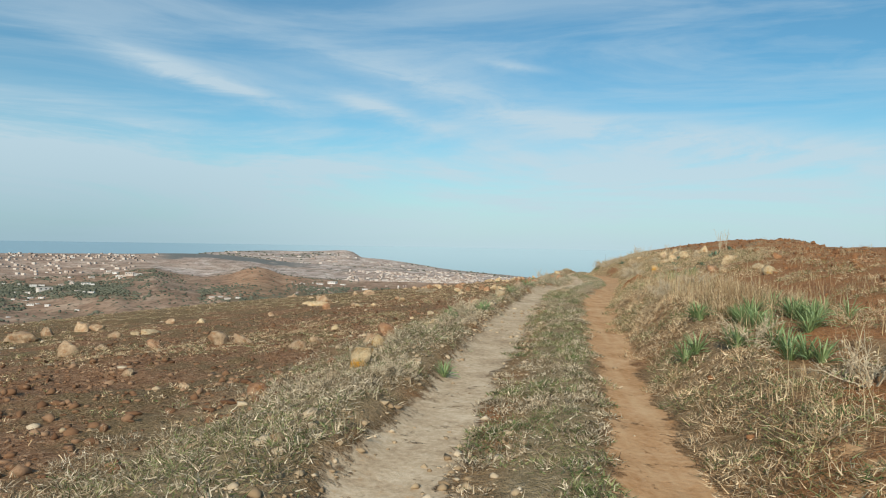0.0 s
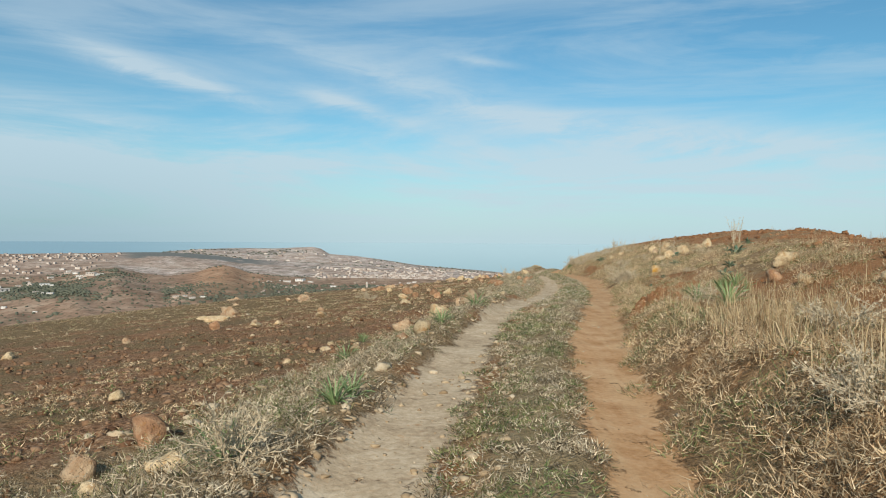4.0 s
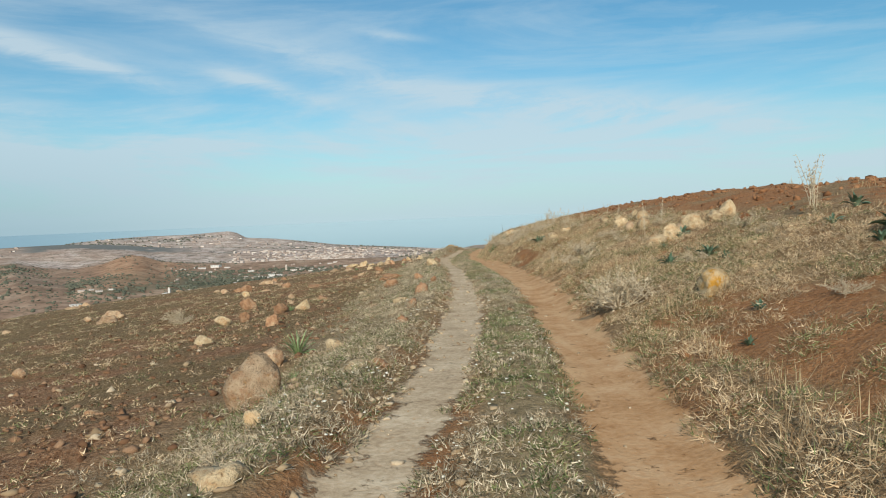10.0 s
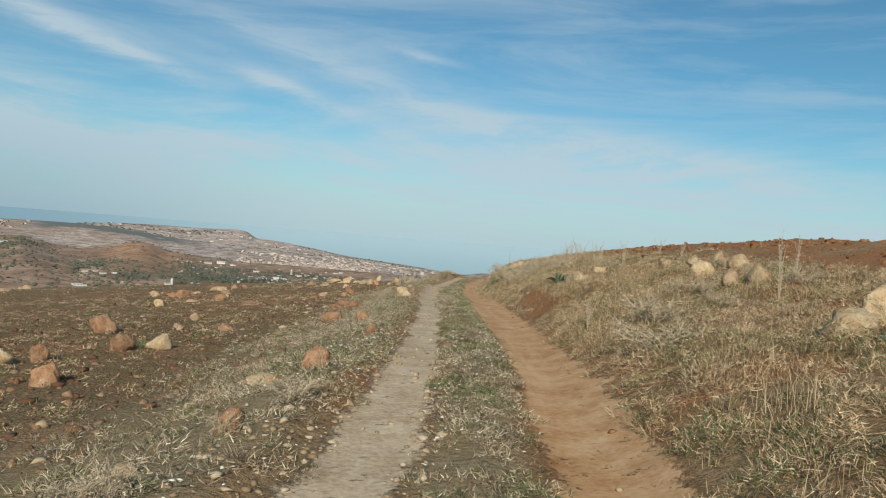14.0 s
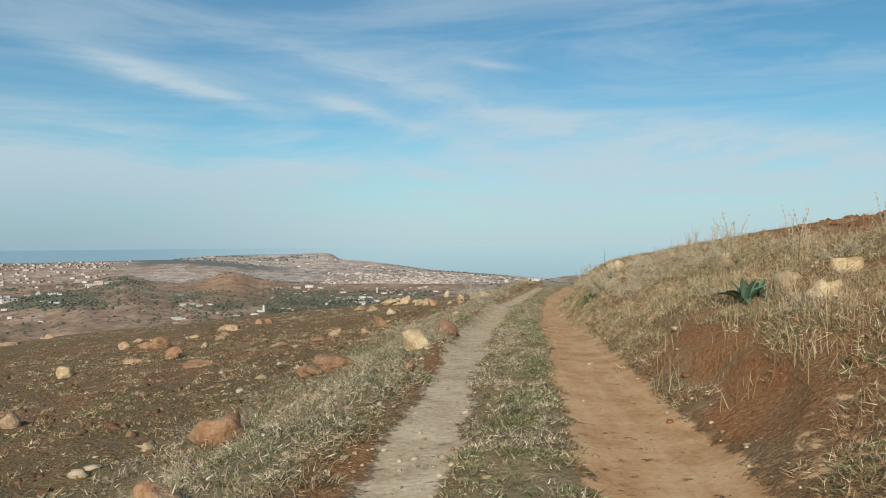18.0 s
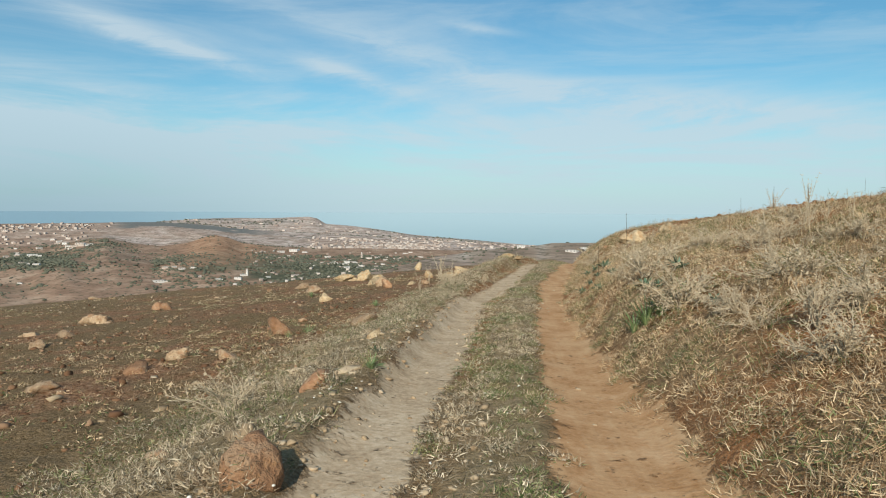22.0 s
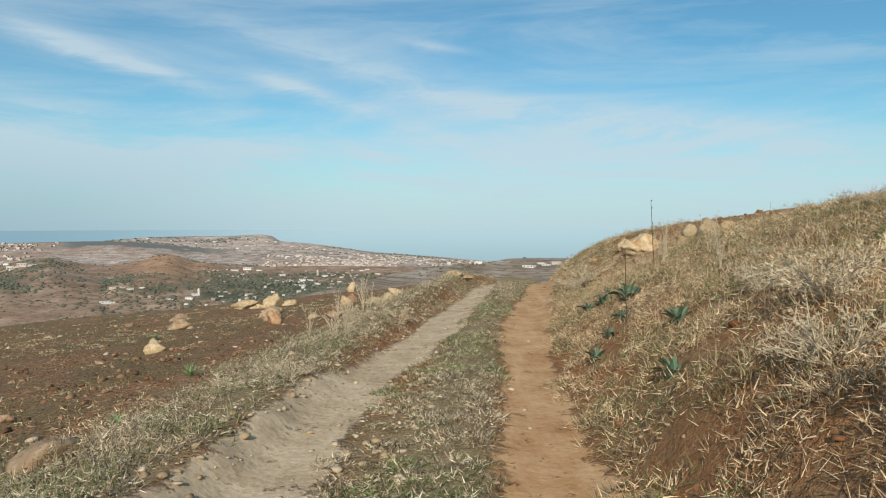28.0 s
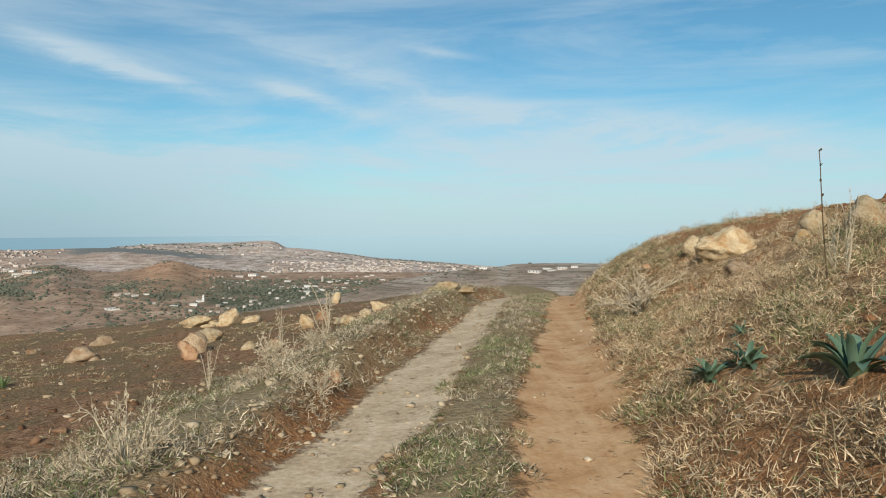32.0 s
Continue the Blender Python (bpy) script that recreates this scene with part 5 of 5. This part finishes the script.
def lumps(name, x, y, size, flat, sink, level, mat, words, category):
    """Small stones or clods as one mesh."""
    rng = np.random.RandomState(len(x) % 991)
    v, f = BALLS[level]
    n = len(x)
    r = 1 + 0.36 * rng.normal(size=(n, len(v))).clip(-1.5, 1.5)
    a = rng.uniform(0, 6.28, n)
    stretch = np.stack([size * rng.uniform(0.8, 1.35, n), size * rng.uniform(0.7, 1.1, n), size * flat * rng.uniform(0.7, 1.2, n)], -1)
    p = v[None] * r[..., None] * stretch[:, None]
    c, s = np.cos(a)[:, None], np.sin(a)[:, None]
    p = np.stack([p[..., 0] * c - p[..., 1] * s, p[..., 0] * s + p[..., 1] * c, p[..., 2]], -1)
    p += np.stack([x, y, land(x, y) + size * flat * sink], -1)[:, None]
    faces = (f[None] + np.arange(n)[:, None, None] * len(v)).reshape(-1, 3)
    mesh = sheet(name, p.reshape(-1, 3), faces)
    mesh.materials.append(mat)
    return tagged(new(name, mesh), words, category, kind="stuff")


def paint_grit(a, b, c):
    def paint(n, where):
        pick = n.make("ShaderNodeNewGeometry").outputs["Random Per Island"]
        small = n.noise(where, 60.0, 3)
        return {"colour": n.mix(n.span(small, 0.3, 0.7, 0.0, 0.35), n.ramp(pick, (0.0, a), (0.5, b), (1.0, c)), a), "rough": 0.95, "spec": 0.15}
    return paint


GRAVEL = material("gravel", paint_grit((0.27, 0.19, 0.11), (0.43, 0.33, 0.21), (0.60, 0.50, 0.36)))
CLOD = material("clods", paint_grit((0.12, 0.062, 0.034), (0.23, 0.13, 0.072), (0.36, 0.235, 0.145)))
RED_CLOD = material("red_clods", paint_grit((0.15, 0.068, 0.032), (0.25, 0.12, 0.055), (0.36, 0.19, 0.095)))
x, y, u, rng = scatter(21, 15000, -1.6, -0.2, 1, 74, lambda u, x, y: (0.1 + 0.9 * smooth(np.abs(u - rut(y, LEFT_IN, LEFT_OUT)[0]), 0.1, 0.34)) * (0.35 + 0.65 * patches(x, y, 0.5, -0.2, 0.2)))
lumps("gravel", x, y, 0.009 + 0.028 * rng.rand(len(x)) ** 3.4, 0.6, 0.3, 1, GRAVEL, "pale gravel along the wheel rut", "gravel")
x, y, u, rng = scatter(22, 2600, 0.25, 1.5, 1, 74, lambda u, x, y: 0.15 + 0.7 * smooth(np.abs(u - 0.7), 0.2, 0.5))
lumps("rut_gravel", x, y, 0.006 + 0.022 * rng.rand(len(x)) ** 4, 0.6, 0.3, 1, GRAVEL, "scattered small stones along the orange rut", "gravel")
x, y, u, rng = scatter(23, 15500, -32, -2.0, 2, 80, lambda u, x, y: smooth(-u, 2.2, 4) * (0.3 + 0.7 * patches(x, y, 0.3, -0.2, 0.2)), 0.3)
lumps("soil_clods", x, y, 0.014 + 0.046 * rng.rand(len(x)) ** 2.6, 0.62, 0.15, 1, CLOD, "red-brown clods of the ploughed field", "soil")
x, y, u, rng = scatter(29, 11000, -12, -2.0, 4, 66, lambda u, x, y: smooth(-u, 2.2, 3.6) * (1 - 0.7 * smooth(-u, 7, 12)) * (0.25 + 0.75 * patches(x, y, 0.45, -0.15, 0.2)), 0.2)
lumps("large_clods", x, y, 0.018 + 0.048 * rng.rand(len(x)) ** 2.5, 0.7, 0.25, 1, CLOD, "crumbled red clods turned up by the plough", "soil")
x, y, u, rng = scatter(24, 5200, -32, -1.5, 2, 95, lambda u, x, y: 0.2 + 0.8 * patches(x, y, 0.25, -0.1, 0.25))
lumps("field_pebbles", x, y, 0.02 + 0.06 * rng.rand(len(x)) ** 3, 0.55, 0.2, 1, GRAVEL, "small tan stones strewn over the field", "stones")
x, y, u, rng = scatter(26, 1500, -4.2, -1.25, 2, 76, lambda u, x, y: (0.25 + 0.75 * smooth(y, 11, 13) * (1 - smooth(y, 19, 23))) * (0.4 + 0.6 * patches(x, y, 0.6, -0.1, 0.2)))
lumps("verge_stones", x, y, 0.02 + 0.06 * rng.rand(len(x)) ** 2.5, 0.6, 0.2, 2, GRAVEL, "pale stones strewn along the edge of the track", "stones")
x, y, u, rng = scatter(25, 9000, 1.0, 14, 0, 80, lambda u, x, y: (0.15 + 0.85 * smooth(u, 3.4, 5)) * (0.3 + 0.7 * patches(x, y, 0.4, -0.2, 0.3)))
lumps("bank_clods", x, y, 0.02 + 0.06 * rng.rand(len(x)) ** 3 * (0.5 + 0.5 * smooth(u, 3.4, 5)), 0.75, 0.25, 1, RED_CLOD, "crumbled clods of red earth on the bank", "soil")
x, y, u, rng = scatter(27, 700, 4.5, 14, 2, 74, lambda u, x, y: 0.5 + 0.5 * patches(x, y, 0.4, 0.0, 0.3))
lumps("hilltop_clods", x, y, 0.04 + 0.07 * rng.rand(len(x)) ** 2, 0.75, 0.25, 2, RED_CLOD, "large dark red clods along the crest of the bank", "soil")


PETAL = material("white_petals", paint_grit((0.62, 0.6, 0.46), (0.74, 0.73, 0.64), (0.8, 0.79, 0.74)))
x, y, u, rng = scatter(28, 9000, -2.6, 0.5, 8, 60, lambda u, x, y: smooth(y, 17, 24) * (1 - 0.85 * smooth(y, 34, 40)) * np.maximum(0.9 * (1 - smooth(-u, 1.3, 2.4)) * (u < glide(y, RUT_Y, LEFT_OUT)), 0.4 * (u > glide(y, RUT_Y, LEFT_IN)) * (u < glide(y, RUT_Y, RIGHT_IN) - 0.05)) * patches(x, y, 0.8, -0.15, 0.2))
lumps("white_flowers", x, y, 0.007 + 0.008 * rng.rand(len(x)) ** 2, 0.5, 9.0, 1, PETAL, "small white flower heads among the weeds of the verge", "flowers")


# ---- the far valley: houses, towers, woods ----
def paint_wall(n, where):
    pick = n.make("ShaderNodeObjectInfo").outputs["Random"]
    return {"colour": n.ramp(pick, (0.0, (0.62, 0.58, 0.53)), (0.6, (0.72, 0.70, 0.66)), (0.85, (0.5, 0.42, 0.36))), "rough": 0.9}


def paint_town(n, where):
    pick = n.make("ShaderNodeNewGeometry").outputs["Random Per Island"]
    return {"colour": n.ramp(pick, (0.0, (0.3, 0.235, 0.195)), (0.5, (0.43, 0.355, 0.305)), (0.9, (0.6, 0.54, 0.48))), "rough": 0.9}


def paint_dark(n, where):
    return {"colour": n.mix(n.noise(where, 2.0), (0.05, 0.055, 0.06), (0.1, 0.1, 0.1)), "rough": 0.3}


def paint_crown(n, where):
    pick = n.make("ShaderNodeNewGeometry").outputs["Random Per Island"]
    small = n.noise(where, 0.8, 4)
    return {"colour": n.mix(n.math("ADD", n.math("MULTIPLY", pick, 0.6), n.math("MULTIPLY", small, 0.4)), (0.075, 0.088, 0.066), (0.165, 0.165, 0.12)), "rough": 0.95, "spec": 0.1}


WALL, TOWN, DARK, CROWN = material("whitewash", paint_wall), material("town_walls", paint_town), material("dark_opening", paint_dark), material("far_crowns", paint_crown)


def block(x0, x1, y0, y1, z0, z1):
    v = np.array([(x, y, z) for z in (z0, z1) for x, y in ((x0, y0), (x1, y0), (x1, y1), (x0, y1))], float)
    f = np.array([(3, 2, 1, 0), (4, 5, 6, 7), (0, 1, 5, 4), (1, 2, 6, 5), (2, 3, 7, 6), (3, 0, 4, 7)])
    return v, f


def flat_mesh(name, pieces, mat):
    mesh = joined(name, pieces, mat)
    mesh.polygons.foreach_set("use_smooth", np.zeros(len(mesh.polygons), bool))
    return mesh


def make_house(deep, tall, wing):
    """A flat-roofed house ten metres long."""
    base = new("house")
    under("wall", flat_mesh("wall", [block(-5, 5, -deep / 2, deep / 2, -6, tall)], WALL), base)
    under("roof", flat_mesh("roof", [block(-5.2, 5.2, -deep / 2 - 0.2, deep / 2 + 0.2, tall, tall + 0.5)], WALL), base)
    if wing:
        under("wing", flat_mesh("wing", [block(5, 9, -deep / 2 + 0.5, deep / 2 - 1, -6, tall * 0.55)], WALL), base)
    pane = flat_mesh("window", [block(-0.55, 0.55, -0.06, 0.06, 0, 1.4)], DARK)
    for x in (-3.2, 0.2, 3.3):
        under("window", pane, base, pose(x, -deep / 2 - 0.02, tall * 0.55))
    return tagged(base, "flat-roofed whitewashed house in the valley", "house", group="houses in the valley")


HOUSES = [make_house(7, 2.7, False), make_house(6, 3.9, False), make_house(7, 2.5, True)]


def far_height(x, y):
    return float(valley(np.array([math.degrees(math.atan2(x - 2, y - 28))]), np.array([math.hypot(x - 2, y - 28)]))[0])


def house(x, y, long):
    long = long * (1.7 if math.hypot(x, y) < 1100 else 1.0)
    m = pose(x, y, far_height(x, y) + 1, 0, 0, dice.uniform(-35, 35) - math.degrees(math.atan2(x, y))) @ Matrix.Diagonal((long * 0.068, long * 0.06, long * 0.046, 1))
    return set_out(HOUSES, x, y, m, "house")


house(-640, 2175, 29)
house(-607, 2209, 40)
house(-566, 2175, 18)
house(-460, 2028, 23)
house(-377, 1763, 14)
house(-357, 1800, 23)
house(-343, 1819, 15)
house(-335, 1996, 25)
house(-311, 1992, 16)
house(-283, 1960, 16)
house(-269, 2026, 13)
house(-207, 2151, 17)
house(-311, 1576, 18)
house(-306, 1716, 16)
house(-275, 1859, 12)
house(-246, 2248, 18)
house(-263, 2238, 18)
house(-688, 1500, 18)
house(-671, 1508, 13)
house(-648, 1492, 18)
house(-630, 1505, 15)
house(-635, 1359, 26)
house(-574, 1406, 12)
house(-527, 1385, 14)
house(-499, 1418, 21)
house(-503, 1459, 17)
house(-458, 1482, 12)
house(-407, 1502, 24)
house(-427, 1399, 9)
house(-484, 1362, 11)
house(-582, 2062, 13)
house(42, 924, 8)
house(100, 875, 12)
house(115, 890, 7)
house(120, 881, 9)
house(133, 887, 10)
house(149, 893, 7)
house(-1434, 2303, 21)
house(-1219, 1995, 22)
house(-1133, 1902, 24)
house(-1109, 1912, 24)
house(-1106, 1937, 14)
house(-1133, 1878, 14)
house(-1292, 1735, 24)
house(-1289, 1763, 21)
house(-1236, 1767, 17)
house(-1198, 1759, 21)
house(-1149, 1744, 34)
house(-1165, 1545, 16)
house(-1109, 1481, 18)
house(-1068, 1462, 17)
house(-1011, 1349, 19)
house(-1043, 1376, 11)
house(-1005, 1363, 11)
house(-1142, 1572, 47)
house(-1403, 2252, 30)
house(-1163, 1921, 25)
house(-1121, 1908, 36)
house(-1260, 1939, 22)
house(-1486, 2351, 22)
house(-1702, 2464, 19)
house(-1729, 2455, 29)
house(-1747, 2564, 25)
house(-1714, 2810, 26)
house(-1648, 2803, 31)
house(-1051, 1563, 18)
house(-976, 1502, 20)
for side, r0, r1, count in ((-33.5, 2350, 3200, 18), (-36.0, 1500, 2350, 18), (-11.5, 1500, 2050, 12)):
    for _ in range(count):
        a, r = radians(side + dice.uniform(-3.6, 3.6)), dice.uniform(r0, r1)
        house(2 + r * math.sin(a), 28 + r * math.cos(a), dice.uniform(7, 14))


def make_tower(x, y, tall, words):
    base = new("minaret")
    w = tall * 0.13
    shaft = under("shaft", flat_mesh("shaft", [block(-w, w, -w, w, -5, tall * 0.8)], WALL), base)
    under("gallery", flat_mesh("gallery", [block(-w * 1.2, w * 1.2, -w * 1.2, w * 1.2, tall * 0.8, tall * 0.84)], WALL), base)
    under("lantern", flat_mesh("lantern", [block(-w * 0.55, w * 0.55, -w * 0.55, w * 0.55, tall * 0.84, tall)], WALL), base)
    under("window", flat_mesh("window", [block(-0.4, 0.4, -w - 0.06, -w + 0.02, tall * 0.5, tall * 0.58)], DARK), shaft)
    base.matrix_basis = pose(x, y, far_height(x, y))
    return tagged(base, words, "tower")


make_tower(-350, 1969, 18, "white square minaret among village trees")
make_tower(-496, 1462, 14, "white minaret beside a farmstead")


def spread(seed, count, s0, s1, r0, r1, keep):
    rng = np.random.RandomState(seed)
    side, r = rng.uniform(s0, s1, count), rng.uniform(r0, r1, count)
    stay = rng.rand(count) < keep(side, r)
    side, r = side[stay], r[stay]
    a = np.radians(side)
    return 2 + r * np.sin(a), 28 + r * np.cos(a), valley(side, r), rng


def boxes(name, seed, count, s0, s1, r0, r1, small, large, words, keep):
    """The crowded part of a far town as one mesh of flat-roofed blocks."""
    x, y, z, rng = spread(seed, count, s0, s1, r0, r1, keep)
    pieces = []
    for px, py, pz in zip(x, y, z):
        w, d, h = rng.uniform(small, large), rng.uniform(small, large), rng.uniform(0.5, 1.1) * small
        pieces.append(block(px - w / 2, px + w / 2, py - d / 2, py + d / 2, pz - 8, pz + h))
    ob = new(name, flat_mesh(name, pieces, TOWN))
    return tagged(ob, words, "town", kind="stuff")


boxes("town_houses", 31, 1500, -14.5, -4.0, 2380, 3150, 6, 12, "crowded pale houses of a far hill town", lambda s, r: 0.15 + 0.85 * smooth(s, -13, -10) * (1 - 0.7 * smooth(s, -8, -5)) * smooth(SHAPES.rough(s * 0.9, r * 0.01, 3), -0.25, 0.1))
boxes("ridge_houses", 32, 170, -24, -3, 3450, 4150, 5, 26, "scattered pale houses and fields on the far headland", lambda s, r: 0.7 + 0 * s)
boxes("coast_houses", 35, 420, -8, 4, 2950, 3950, 5, 14, "pale houses along the coast beyond the near hill", lambda s, r: 0.8 + 0 * s)
boxes("hillside_houses", 33, 190, -40, -28.5, 2700, 3380, 6, 13, "pale houses strewn over the far slope", lambda s, r: smooth(-s, 28, 31))
boxes("valley_houses", 34, 110, -19, -7, 1350, 2250, 4, 9, "small white houses among trees on the valley floor", lambda s, r: 0.8 + 0 * s)


def woods(name, seed, count, s0, s1, r0, r1, size, words, keep):
    """Tree crowns too far off to count: uneven clumps of leaves."""
    x, y, z, rng = spread(seed, count, s0, s1, r0, r1, keep)
    v, f = BALLS[1]
    n = len(x)
    k = size * rng.uniform(0.55, 1.25, n)
    rough = 1 + 0.3 * rng.normal(size=(n, len(v))).clip(-1.5, 1.5)
    p = v[None] * rough[..., None] * np.stack([k * rng.uniform(0.9, 1.7, n), k * rng.uniform(0.8, 1.3, n), k * 0.75], -1)[:, None]
    p += np.stack([x, y, z + 0.3 * k], -1)[:, None]
    mesh = sheet(name, p.reshape(-1, 3), (f[None] + np.arange(n)[:, None, None] * len(v)).reshape(-1, 3))
    mesh.materials.append(CROWN)
    return tagged(new(name, mesh), words, "trees", kind="stuff")


woods("valley_trees", 41, 4300, -26, -3, 1260, 2150, 3.2, "dark olive trees and hedges on the valley floor", lambda s, r: (0.15 + 0.3 * smooth(s, -18, -15) + 0.85 * smooth(SHAPES.rough(s * 0.5, r * 0.008, 3), -0.15, 0.12)) * (1 - 0.95 * hump(s, r)))
woods("village_trees", 42, 5600, -41, -27, 1450, 2350, 3.2, "dark trees between the village houses", lambda s, r: smooth(-s + 0.004 * (r - 1900), 28, 32) * smooth(SHAPES.rough(s * 0.6, r * 0.008, 3), -0.12, 0.1))
woods("slope_bushes", 43, 3200, -42, -14, 1150, 2700, 2.6, "dark bushes dotted over the brown hills", lambda s, r: 0.2 + 0.8 * smooth(SHAPES.rough(s * 0.4 + 9, r * 0.006, 3), -0.05, 0.25))
woods("near_hill_trees", 44, 1500, -17, 14, 560, 915, 1.7, "small round trees scattered over the near brown hill", lambda s, r: 0.1 + 0.9 * smooth(SHAPES.rough(s * 0.35 + 3, r * 0.012, 3), -0.1, 0.3))
woods("headland_hedges", 45, 1500, -27, 2, 3480, 4150, 5, "lines of dark trees on the far headland", lambda s, r: smooth(SHAPES.rough(s * 0.22, r * 0.016, 4, 0.6), 0.0, 0.15))
